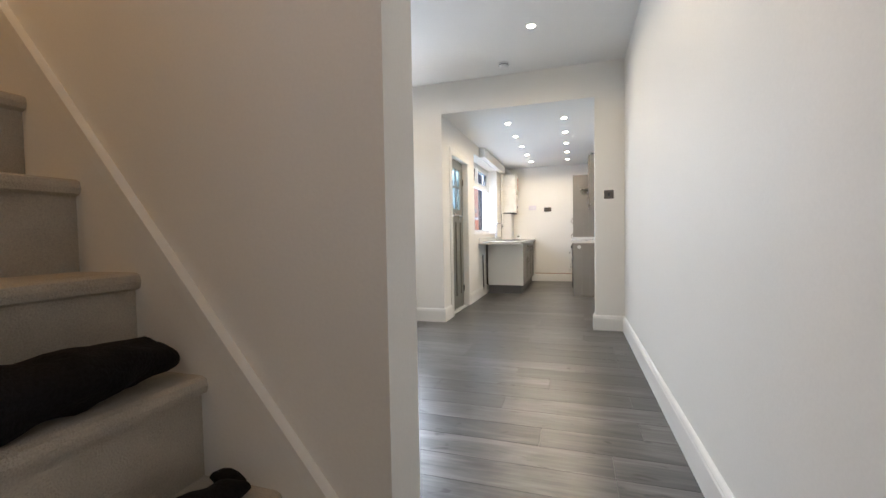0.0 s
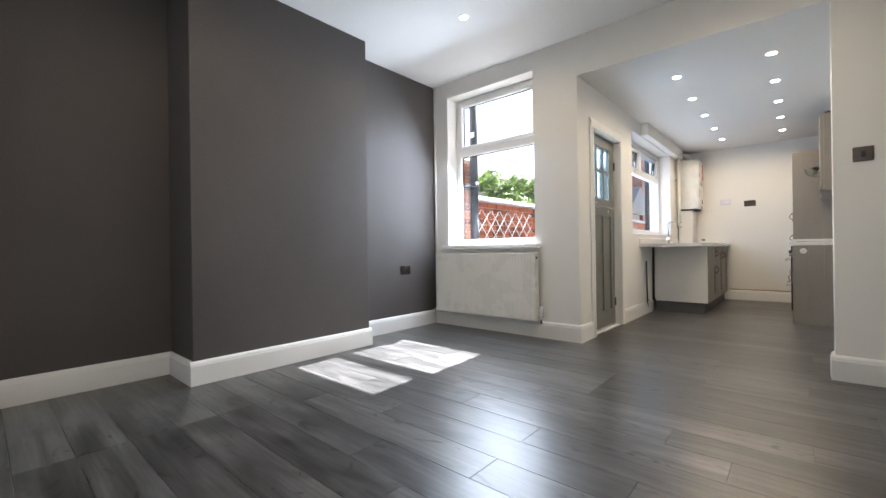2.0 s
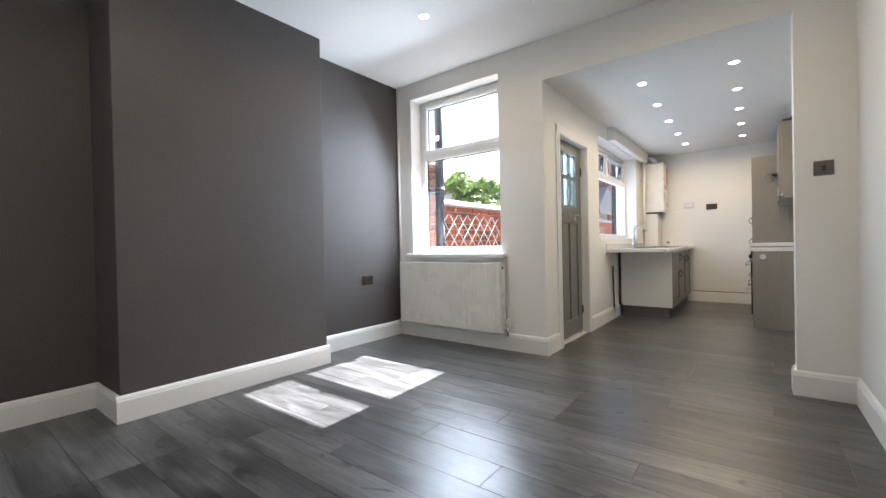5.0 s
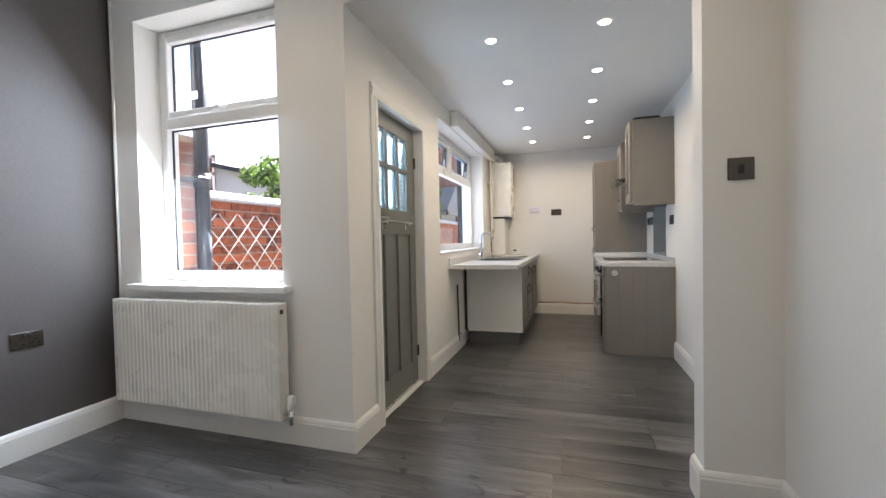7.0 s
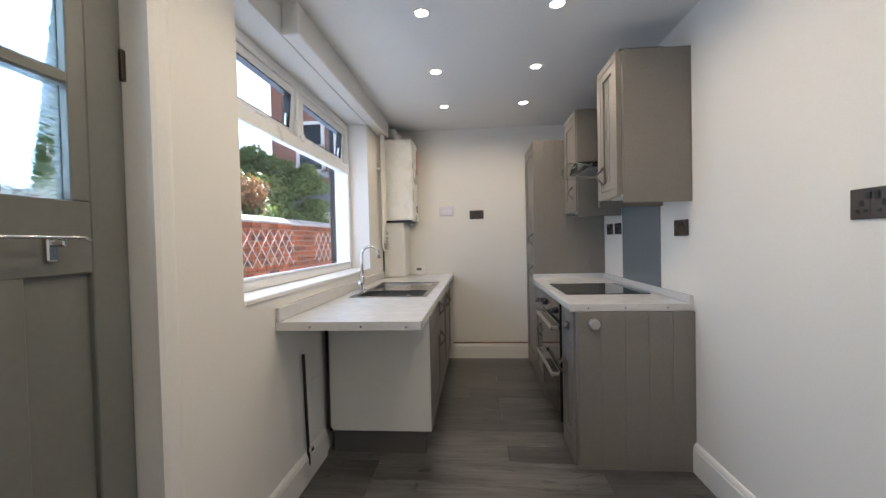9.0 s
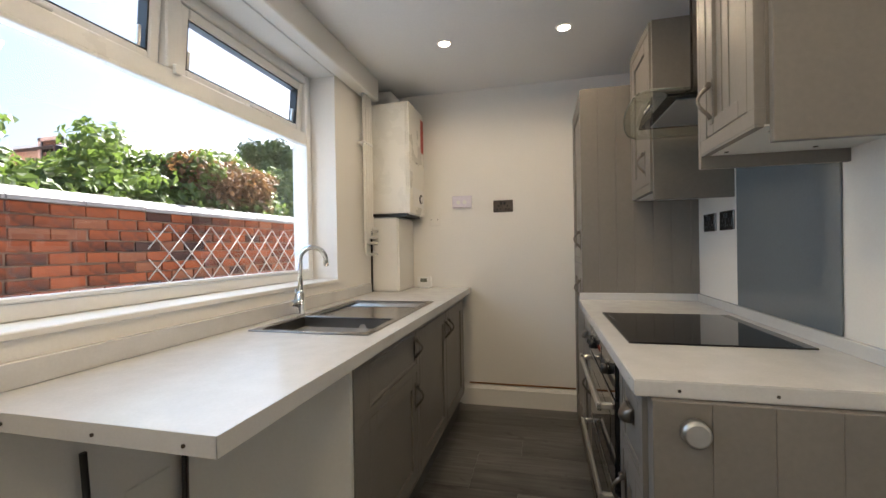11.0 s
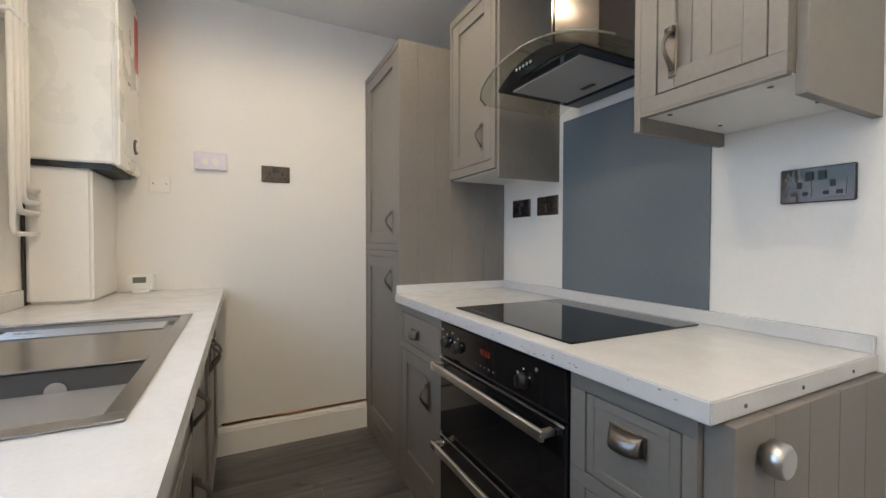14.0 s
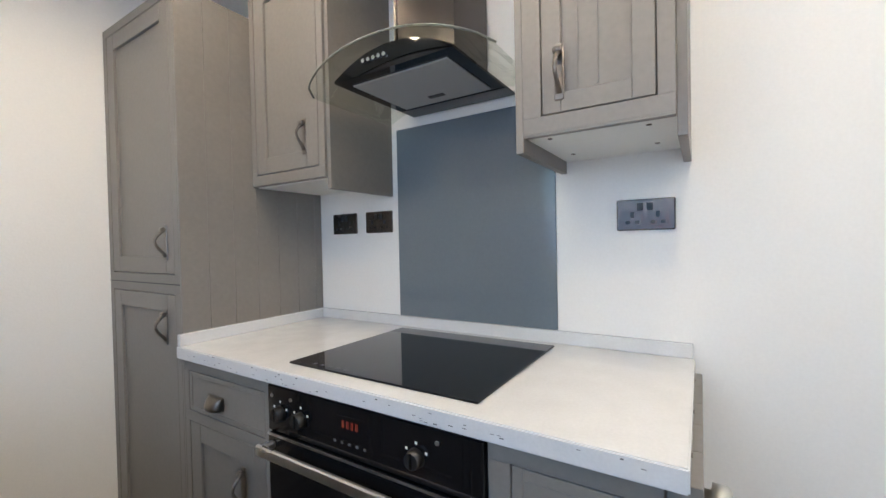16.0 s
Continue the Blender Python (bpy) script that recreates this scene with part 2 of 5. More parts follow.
M_FILTER = mat("grease_filter_mesh", (0.50, 0.50, 0.50), 0.5, metal=0.6, fine=300)
M_UNDER = mat("lcd_grey", (0.16, 0.17, 0.14), 0.3)


# ---- mesh helpers ----
def bm_boxes(boxes, bevel=0.0, segs=1):
    bm = bmesh.new()
    for x0, x1, y0, y1, z0, z1 in boxes:
        bmesh.ops.create_cube(bm, size=1, matrix=Matrix.Translation(((x0 + x1) / 2, (y0 + y1) / 2, (z0 + z1) / 2)) @ Matrix.Diagonal((abs(x1 - x0), abs(y1 - y0), abs(z1 - z0), 1)))
    if bevel:
        bmesh.ops.bevel(bm, geom=bm.edges[:], offset=bevel, segments=segs, affect="EDGES", clamp_overlap=True)
    return bm


def bm_tube(points, r, n=8, closed_ends=True, bm=None):
    bm = bm or bmesh.new()
    pts = [Vector(p) for p in points]
    rings = []
    ref = None
    for i, p in enumerate(pts):
        d = (pts[min(i + 1, len(pts) - 1)] - pts[max(i - 1, 0)]).normalized()
        if ref is None:
            ref = d.orthogonal().normalized()
        ref = (ref - d * ref.dot(d)).normalized()
        s = d.cross(ref)
        rr = r[i] if isinstance(r, (list, tuple)) else r
        rings.append([bm.verts.new(p + (ref * math.cos(2 * math.pi * k / n) + s * math.sin(2 * math.pi * k / n)) * rr) for k in range(n)])
    for a, b in zip(rings, rings[1:]):
        for k in range(n):
            f = bm.faces.new((a[k], a[(k + 1) % n], b[(k + 1) % n], b[k]))
            f.smooth = True
    if closed_ends:
        bm.faces.new(rings[0][::-1])
        bm.faces.new(rings[-1])
    return bm


def bm_prism(profile, axis, a, b):
    """A closed 2D profile pushed along an axis from a to b."""
    bm = bmesh.new()

    def at(u, v, w):
        return {"x": (w, u, v), "y": (u, w, v), "z": (u, v, w)}[axis]
    r0 = [bm.verts.new(at(u, v, a)) for u, v in profile]
    r1 = [bm.verts.new(at(u, v, b)) for u, v in profile]
    n = len(profile)
    for k in range(n):
        bm.faces.new((r0[k], r0[(k + 1) % n], r1[(k + 1) % n], r1[k]))
    bm.faces.new(r0[::-1])
    bm.faces.new(r1)
    bmesh.ops.recalc_face_normals(bm, faces=bm.faces[:])
    return bm


def part(name, bm, material, parent=None, label=""):
    me = bpy.data.meshes.new(name)
    bm.normal_update()
    bm.to_mesh(me)
    bm.free()
    me.materials.append(material)
    o = new(name, me)
    if parent:
        o.parent = parent
        o.matrix_parent_inverse = Matrix.Translation(-parent.location) if parent.type == "EMPTY" else Matrix()
    if label:
        o["label"] = label
    return o


def thing(name, label, category, at=(0, 0, 0), group=""):
    o = new(name)
    o.location = at
    o.empty_display_size = 0.05
    return tagged(o, label, category, group, "thing")


def struct(name, bm, material, label, category):
    return tagged(part(name, bm, material), label, category, kind="structure")


def wall_with_holes(name, axis, c0, c1, u0, u1, z0, z1, holes, material, label):
    """A wall slab between c0 and c1 across, running u0..u1, with through openings (u0, u1, z0, z1)."""
    us = sorted({u0, u1, *[h[0] for h in holes], *[h[1] for h in holes]})
    zs = sorted({z0, z1, *[h[2] for h in holes], *[h[3] for h in holes]})
    bm = bmesh.new()
    verts = {}

    def v(c, u, z):
        key = (c, u, z)
        if key not in verts:
            verts[key] = bm.verts.new((c, u, z) if axis == "x" else (u, c, z))
        return verts[key]

    def solid(i, j):
        if i < 0 or j < 0 or i >= len(us) - 1 or j >= len(zs) - 1:
            return False
        mu, mz = (us[i] + us[i + 1]) / 2, (zs[j] + zs[j + 1]) / 2
        return not any(h[0] < mu < h[1] and h[2] < mz < h[3] for h in holes)
    for i in range(len(us) - 1):
        for j in range(len(zs) - 1):
            if not solid(i, j):
                continue
            a, b, c, d = us[i], us[i + 1], zs[j], zs[j + 1]
            for s in (c0, c1):
                bm.faces.new((v(s, a, c), v(s, b, c), v(s, b, d), v(s, a, d)))
            for ok, p, q in ((solid(i - 1, j), (a, c), (a, d)), (solid(i + 1, j), (b, c), (b, d)), (solid(i, j - 1), (a, c), (b, c)), (solid(i, j + 1), (a, d), (b, d))):
                if not ok:
                    bm.faces.new((v(c0, *p), v(c0, *q), v(c1, *q), v(c1, *p)))
    bmesh.ops.recalc_face_normals(bm, faces=bm.faces[:])
    return struct(name, bm, material, label, "wall")


SKIRT = ((0, 0), (0.021, 0), (0.021, 0.128), (0.017, 0.136), (0.017, 0.142), (0.012, 0.152), (0.006, 0.158), (0, 0.160))


def skirting(axis, c, sign, a, b):
    """axis: the direction it runs along; c: the wall face; sign: which way it stands proud."""
    prof = [(c + sign * u, z) for u, z in SKIRT]
    struct("baseboard", bm_prism(prof, axis, a, b), M_GLOSS, "white gloss painted moulded skirting board along the wall foot", "baseboard")


# ---- structure ----
XL, XR, XKL, XKR, YF, YE, YN = -3.17, 0.605, -1.385, 0.715, 4.575, 9.04, 0.86
HC, HK = 2.83, 2.47
XCH, XN = -2.885, -3.335
wall_with_holes("wall_recess", "x", XN - 0.16, XN, YN - 0.16, 1.90, -0.1, HC + 0.05, [], M_GREY, "charcoal painted plaster wall of the deep recess")
wall_with_holes("wall_lounge_left", "x", XL - 0.22, XL, 3.0, YF + 0.3, -0.1, HC + 0.05, [], M_GREY, "charcoal painted plaster wall of the living room")
struct("chimney_breast", bm_boxes([(XN - 0.05, XCH, 1.855, 3.325, -0.1, HC + 0.03)], 0.004), M_GREY, "charcoal painted projecting chimney breast", "wall")
wall_with_holes("wall_lounge_far", "y", YF, YF + 0.30, XL, XKL - 0.30, -0.1, HC + 0.05, [(-2.955, -1.832, 0.90, 2.65)], M_WALL, "white painted wall with the window above the radiator")
wall_with_holes("wall_above_opening", "y", YF, YF + 0.30, XKL, 0.315, HK, HC + 0.05, [], M_WALL, "white painted wall above the wide kitchen opening")
wall_with_holes("wall_nib", "y", YF, YF + 0.14, 0.315, XR + 0.3, -0.1, HC + 0.05, [], M_WALL, "white painted wall nib beside the kitchen opening")
wall_with_holes("wall_kitchen_left", "x", XKL - 0.30, XKL, YF, YE, -0.1, HC + 0.05, [(4.930, 5.750, -0.1, 2.075), (6.205, 8.165, 1.042, 2.31)], M_WALL, "white painted kitchen wall with the back door and window")
wall_with_holes("wall_kitchen_right", "x", XKR, XKR + 0.2, YF + 0.14, YE, -0.1, HC, [], M_WALL, "white painted kitchen wall behind the hob")
wall_with_holes("wall_kitchen_end", "y", YE, YE + 0.25, XKL - 0.3, XKR + 0.2, -0.1, HC, [], M_WALL, "cream white painted end wall of the kitchen")
wall_with_holes("wall_right", "x", XR, XR + 0.2, -1.3, YF, -0.1, HC + 0.05, [], M_WALL, "long white painted wall of hall and living room")
wall_with_holes("wall_stair", "y", 0.70, YN, XN - 0.16, -0.265, -0.1, HC + 0.05, [], M_WALL, "white painted wall between the stairs and the living room")
wall_with_holes("wall_stair_near", "y", -0.42, -0.26, XL, -0.36, -0.1, HC + 0.05, [], M_WALL, "plain wall on the other side of the stairs")
wall_with_holes("wall_hall_left", "x", -0.52, -0.36, -1.3, -0.42, -0.1, HC + 0.05, [], M_WALL, "plain hall wall")
# the hole in this unseen wall is added for the hall's fill light
wall_with_holes("wall_hall_front", "y", -1.5, -1.3, -0.52, XR + 0.2, -0.1, HC + 0.05, [(-0.3, 0.54, 1.9, 2.5)], M_WALL, "plain front wall of the hall")
wall_with_holes("wall_stair_end", "x", XL - 0.2, XL, -0.42, 0.70, -0.1, HC + 0.05, [], M_WALL, "plain wall at the head of the stairs")
struct("ceiling_lounge", bm_boxes([(XN - 0.1, XR, -1.3, YF, HC, HC + 0.12)]), M_CEIL, "smooth white living room ceiling", "ceiling")
struct("ceiling_kitchen", bm_boxes([(XKL, XKR, YF + 0.30, YE, HK, HK + 0.12), (XKL, XKR, YF + 0.0, YF + 0.3, HK - 0.002, HK - 0.0005)]), M_CEIL, "smooth white kitchen ceiling with recessed lights", "ceiling")
struct("lintel_box", bm_boxes([(XKL + 0.001, -1.295, 6.60, 8.66, 2.312, HK)], 0.006), M_WALL, "white boxed lintel above the kitchen window", "trim")
struct("floor", bm_boxes([(XN, XR + 0.2, -1.3, YF + 0.1, -0.099, -0.010), (XKL - 0.2, XKR, YF + 0.1, YE, -0.099, -0.010)]), M_GAP, "dark floor bed under the laminate planks", "floor")
floor_ob = bpy.data.objects["floor"]

# skirting boards
skirting("y", XN, 1, 0.88, 1.855)
skirting("y", XCH, 1, 1.834, 3.346)
skirting("x", 1.855, -1, XN, XCH)
skirting("x", 3.325, 1, XL, XCH)
skirting("y", XL, 1, 3.346, YF)
skirting("x", YF, -1, XL, XKL + 0.0215)
skirting("y", XKL, 1, YF, 4.855)
skirting("y", XKL, 1, 5.83, 7.0)
skirting("y", XR, -1, -1.3, YF)
skirting("x", YF, -1, 0.294, XR)
skirting("y", 0.315, -1, YF, YF + 0.14)
skirting("x", YF + 0.14, 1, 0.315, XKR)
skirting("y", XKR, -1, YF + 0.14, 6.93)
skirting("x", YE, -1, -0.78, 0.10)
skirting("x", YN, 1, -2.05, -0.265)


# ---- windows and doors ----
def frame_boxes(axis, c0, c1, u0, u1, z0, z1, w):
    out = []
    for a, b, c, d in ((u0, u0 + w, z0, z1), (u1 - w, u1, z0, z1), (u0 + w, u1 - w, z0, z0 + w), (u0 + w, u1 - w, z1 - w, z1)):
        out.append((c0, c1, a, b, c, d) if axis == "x" else (a, b, c0, c1, c, d))
    return out


def pane(parent, axis, c, u0, u1, z0, z1, material=None, name="pane"):
    b = (c - 0.003, c + 0.003, u0, u1, z0, z1) if axis == "x" else (u0, u1, c - 0.003, c + 0.003, z0, z1)
    o = part(name, bm_boxes([b]), material or M_GLASS, parent)
    o.visible_shadow = False
    return o


w1 = tagged(new("window_1"), "white plastic double glazed window with a top light over the radiator", "window", kind="structure")
part("window_frame", bm_boxes(frame_boxes("y", 4.745, 4.815, -2.955, -1.832, 0.925, 2.65, 0.055), 0.006), M_UPVC, w1)
part("transom", bm_boxes([(-2.90, -1.887, 4.745, 4.815, 1.985, 2.06)], 0.006), M_UPVC, w1)
part("top_light", bm_boxes(frame_boxes("y", 4.728, 4.775, -2.90, -1.887, 2.05, 2.600, 0.042), 0.007), M_UPVC, w1)
part("bead", bm_boxes(frame_boxes("y", 4.735, 4.765, -2.902, -1.885, 0.978, 1.988, 0.016), 0.004), M_UPVC, w1)
part("gasket", bm_boxes(frame_boxes("y", 4.77, 4.78, -2.886, -1.903, 0.992, 1.974, 0.010) + frame_boxes("y", 4.768, 4.778, -2.858, -1.929, 2.092, 2.558, 0.008)), M_BLACK, w1)
part("catch", bm_boxes([(-2.46, -2.34, 4.712, 4.728, 2.060, 2.078), (-2.42, -2.39, 4.695, 4.714, 2.055, 2.085)], 0.004), M_UPVC, w1)
pane(w1, "y", 4.785, -2.886, -1.903, 0.992, 1.974)
pane(w1, "y", 4.780, -2.86, -1.927, 2.09, 2.56)
struct("window_sill", bm_boxes([(-3.0, -1.765, 4.50, 4.575, 0.885, 0.925), (-2.955, -1.832, 4.575, 4.745, 0.885, 0.9249)], 0.005), M_GLOSS, "white gloss painted wooden window board above the radiator", "sill")
struct("outer_sill", bm_boxes([(-3.0, -1.79, 4.815, 4.93, 0.86, 0.92)], 0.006), M_COPE, "grey stone outer window sill", "sill")

w2 = tagged(new("window_2"), "white plastic kitchen window with two open top lights over the sink", "window", kind="structure")
fx0, fx1 = -1.62, -1.55
part("window_frame", bm_boxes(frame_boxes("x", fx0, fx1, 6.205, 8.165, 1.05, 2.31, 0.055), 0.006), M_UPVC, w2)
part("transom", bm_boxes([(fx0, fx1, 6.26, 8.11, 1.885, 1.955)], 0.006), M_UPVC, w2)
part("mullion", bm_boxes([(fx0, fx1 - 0.001, 7.15, 7.225, 1.955, 2.255)], 0.006), M_UPVC, w2)
part("bead", bm_boxes(frame_boxes("x", fx1 - 0.02, fx1 + 0.010, 6.258, 8.112, 1.103, 1.887, 0.016), 0.004), M_UPVC, w2)
pane(w2, "x", fx0 + 0.03, 6.27, 8.10, 1.115, 1.875)
for a, b in ((6.262, 7.148), (7.227, 8.108)):
    sash = part("top_light", bm_boxes([(-0.03, 0.028, y0, y1, z0, z1) for _, _, y0, y1, z0, z1 in frame_boxes("x", 0, 0, a, b, -0.302, -0.002, 0.045)], 0.006), M_UPVC, w2)
    sash.matrix_basis = pose(-1.59, 0, 2.256, 0, 5.0, 0)
    part("gasket", bm_boxes([(-0.026, 0.020, y0, y1, z0, z1) for _, _, y0, y1, z0, z1 in frame_boxes("x", 0, 0, a + 0.043, b - 0.043, -0.259, -0.045, 0.009)]), M_BLACK, sash)
    g = part("pane", bm_boxes([(-0.006, 0.0, a + 0.045, b - 0.045, -0.257, -0.047)]), M_GLASS, sash)
    g.visible_shadow = False
    mid = (a + b) / 2
    part("catch", bm_boxes([(0.028, 0.042, mid - 0.06, mid + 0.06, -0.30, -0.282), (0.04, 0.058, mid - 0.03, mid + 0.075, -0.292, -0.277)], 0.004), M_UPVC, sash)
    for yy in (a + 0.07, b - 0.07):
        part("stay", bm_boxes([(0.0, 0.012, yy - 0.006, yy + 0.006, -0.33, -0.17)], 0.002), M_STEEL, sash)
part("latch_keep", bm_boxes([(fx1, fx1 + 0.02, 7.17, 7.20, 1.935, 1.975)], 0.004), M_UPVC, w2)
struct("window_sill", bm_boxes([(-1.55, -1.375, 6.205, 8.165, 1.030, 1.052)], 0.004), M_GLOSS, "white painted kitchen window ledge", "sill")

# made-up opening, out of view, where the hall's fill light comes in
w3 = tagged(new("added_window"), "unseen glazed opening added to let light into the hall", "window", kind="structure")
part("window_frame", bm_boxes(frame_boxes("y", -1.42, -1.37, -0.3, 0.54, 1.9, 2.5, 0.05), 0.005), M_UPVC, w3)
pane(w3, "y", -1.40, -0.25, 0.49, 1.95, 2.45)

# back door
d1 = thing("back_door", "grey painted panelled back door with six rippled panes, closed", "door", (-1.45, 5.35, 0))
dx0, dx1 = -1.495, -1.45
PY = ((5.05, 5.195), (5.235, 5.385), (5.425, 5.575))
PZ = ((1.40, 1.685), (1.72, 1.955))
DY0, DY1 = 4.943, 5.737
stiles = [(dx0, dx1, DY0, 5.05, 0.008, 2.072), (dx0, dx1, 5.575 + 0.05, DY1, 0.008, 2.072), (dx0, dx1, 5.05, 5.625, 1.955, 2.072), (dx0, dx1, 5.05, 5.625, 1.215, 1.40), (dx0, dx1, 5.05, 5.625, 0.008, 0.19)]
stiles += [(dx0, dx1, 5.575, 5.625, 1.40, 1.955)]
part("door_leaf", bm_boxes(stiles, 0.003), M_DOOR, d1)
part("glazing_bar", bm_boxes([(dx0, dx1 + 0.004, 5.195, 5.235, 1.40, 1.955)], 0.006), M_DOOR, d1)
part("glazing_bar", bm_boxes([(dx0, dx1 + 0.004, 5.385, 5.425, 1.40, 1.955)], 0.006), M_DOOR, d1)
part("glazing_bar", bm_boxes([(dx0, dx1 + 0.003, a, b, 1.685, 1.72) for a, b in PY], 0.006), M_DOOR, d1)
for a, b in PY:
    for c, d in PZ:
        pane(d1, "x", -1.474, a, b, c, d, M_OBSC)
part("muntin", bm_boxes([(dx0, dx1, 5.165, 5.235, 0.19, 1.215), (dx0, dx1, 5.39, 5.46, 0.19, 1.215)], 0.003), M_DOOR, d1)
for a, b in ((5.05, 5.165), (5.235, 5.39), (5.46, 5.625)):
    part("door_panel", bm_boxes([(dx0 + 0.008, dx1 - 0.016, a, b, 0.19, 1.215)]), M_DOOR, d1)
part("weather_strip", bm_boxes([(dx1 - 0.002, dx1 + 0.012, DY0, DY1, 0.004, 0.018)], 0.003), M_STEEL, d1)
bar = bm_tube([(dx1, 5.10, 1.285), (dx1 + 0.035, 5.10, 1.30), (dx1 + 0.045, 5.13, 1.31), (dx1 + 0.045, 5.56, 1.305), (dx1 + 0.04, 5.58, 1.30)], 0.005)
part("towel_rail", bar, M_CHROME, d1, "thin chrome towel rail on the door")
for yy in (5.125, 5.515):
    part("rail_bracket", bm_boxes([(dx1, dx1 + 0.012, yy - 0.012, yy + 0.012, 1.25, 1.31), (dx1 + 0.01, dx1 + 0.045, yy - 0.006, yy + 0.006, 1.285, 1.30)], 0.003), M_CHROME, d1)
part("lever_handle", bm_tube([(dx1, 5.005, 1.325), (dx1 + 0.05, 5.005, 1.325), (dx1 + 0.055, 5.05, 1.33), (dx1 + 0.055, 5.10, 1.325), (dx1 + 0.05, 5.14, 1.308)], [0.011, 0.009, 0.009, 0.009, 0.007]), M_CHROME, d1)
part("lock_plate", bm_boxes([(dx1, dx1 + 0.006, 4.983, 5.03, 1.215, 1.36)], 0.002), M_WHITE, d1, "white painted lock plate")
part("keyhole", bm_boxes([(dx1 + 0.005, dx1 + 0.009, 4.998, 5.016, 1.25, 1.295)], 0.002), M_BLACK, d1)
part("bolt", bm_boxes([(dx1, dx1 + 0.012, 4.98, 5.05, 1.13, 1.165), (dx1 + 0.01, dx1 + 0.022, 4.98, 5.05, 1.142, 1.154)], 0.003), M_BRASS, d1, "brass door bolt")
for zz in (1.80, 0.26):
    part("hinge", bm_boxes([(dx1 - 0.002, dx1 + 0.012, DY1 - 0.012, DY1 + 0.004, zz - 0.045, zz + 0.045)], 0.003), M_NICKEL, d1)
ARCH = ((0, 0), (0.085, 0), (0.085, 0.012), (0.070, 0.018), (0.060, 0.018), (0.050, 0.026), (0.015, 0.022), (0, 0.016))


def architrave(x, y0, y1, zt):
    lo = [(x + h, y0 - w) for w, h in ARCH]
    hi = [(x + h, y1 + w) for w, h in ARCH]
    struct("architrave", bm_prism(lo, "z", 0, zt), M_GLOSS, "white gloss moulded door architrave", "trim")
    struct("architrave", bm_prism(hi, "z", 0, zt), M_GLOSS, "white gloss moulded door architrave", "trim")
    struct("architrave", bm_prism([(x + h, zt + w) for w, h in ARCH], "y", y0 - 0.085, y1 + 0.085), M_GLOSS, "white gloss moulded door architrave head", "trim")


architrave(XKL, 4.940, 5.740, 2.065)
struct("door_lining", bm_boxes([(-1.68, -1.3852, 4.9305, 4.940, 0, 2.0745), (-1.68, -1.3852, 5.740, 5.7495, 0, 2.0745), (-1.68, -1.3852, 4.940, 5.740, 2.065, 2.0745), (-1.68, -1.40, 4.940, 5.740, -0.05, 0.004)]), M_GLOSS, "white painted door lining", "trim")

# white door in the wall beside the stairs
d2 = thing("cupboard_door", "white panelled internal door with a chrome lever, closed", "door", (-2.45, YN, 0))
part("door_leaf", bm_boxes([(-2.83, -2.07, YN + 0.001, YN + 0.014, 0.01, 2.03)], 0.003), M_GLOSS, d2)
part("door_casing", bm_boxes([(-2.92, -2.84, YN + 0.001, YN + 0.03, 0, 2.12), (-2.06, -1.98, YN + 0.001, YN + 0.03, 0, 2.12), (-2.84, -2.06, YN + 0.001, YN + 0.03, 2.04, 2.12)], 0.006), M_GLOSS, d2)
part("lever_handle", bm_tube([(-2.75, YN + 0.012, 1.06), (-2.75, YN + 0.06, 1.06), (-2.70, YN + 0.065, 1.06), (-2.64, YN + 0.062, 1.06)], 0.009), M_CHROME, d2)

# ---- stairs and hall ----
st = thing("staircase", "steep straight staircase with worn beige carpet", "stairs", (-1.5, 0.2, 0))
RISE, RUN, NX = 0.2425, 0.203, -0.318
for k in range(1, 12):
    nx, nz = NX - RUN * (k - 1), RISE * k
    prof = [(nx - RUN - 0.03, nz - RISE), (nx - 0.022, nz - RISE), (nx - 0.022, nz - 0.045), (nx - 0.004, nz - 0.038), (nx, nz - 0.022), (nx - 0.004, nz - 0.006), (nx - 0.018, nz), (nx - RUN - 0.03, nz)]
    part("carpeted_step", bm_prism(prof, "y", -0.255, 0.676), M_CARPET, st)
slope = RISE / RUN


def string_board(y0, y1):
    a, b = (-0.20, 0.02), (-2.50, 0.02 + 2.30 * slope)
    return bm_prism([(a[0], a[1] + 0.19), (b[0], b[1] + 0.19), (b[0], b[1] - 0.3), (a[0] - 0.3, 0.0), (a[0], 0.0)], "y", y0, y1)


part("string_board", string_board(0.676, 0.699), M_WALL, st, "white painted stair string")
part("string_cap", bm_prism([(-0.20, 0.205), (-2.50, 0.205 + 2.30 * slope), (-2.50, 0.250 + 2.30 * slope), (-0.20, 0.250)], "y", 0.672, 0.6995), M_GLOSS, st, "pale moulded string capping")


def cloth_roll(name, label, pts, r, squash):
    fine, rr = [], []
    for i in range(len(pts) - 1):
        for k in range(4):
            f = k / 4
            fine.append(tuple(a + (b - a) * f for a, b in zip(pts[i], pts[i + 1])))
            rr.append(r[i] + (r[i + 1] - r[i]) * f)
    bm = bm_tube(fine + [pts[-1]], rr + [r[-1]], 22)
    rng = random.Random(5)
    zs = min(v.co.z for v in bm.verts)
    for v in bm.verts:
        v.co.z = zs + (v.co.z - zs) * squash + noise.noise(v.co * 17) * 0.016
        v.co.x += noise.noise(v.co * 11 + Vector((3, 1, 7))) * 0.022
    zs = min(v.co.z for v in bm.verts)
    o = part(name, bm, M_CLOTH)
    return tagged(o, label, "coat", kind="thing"), zs


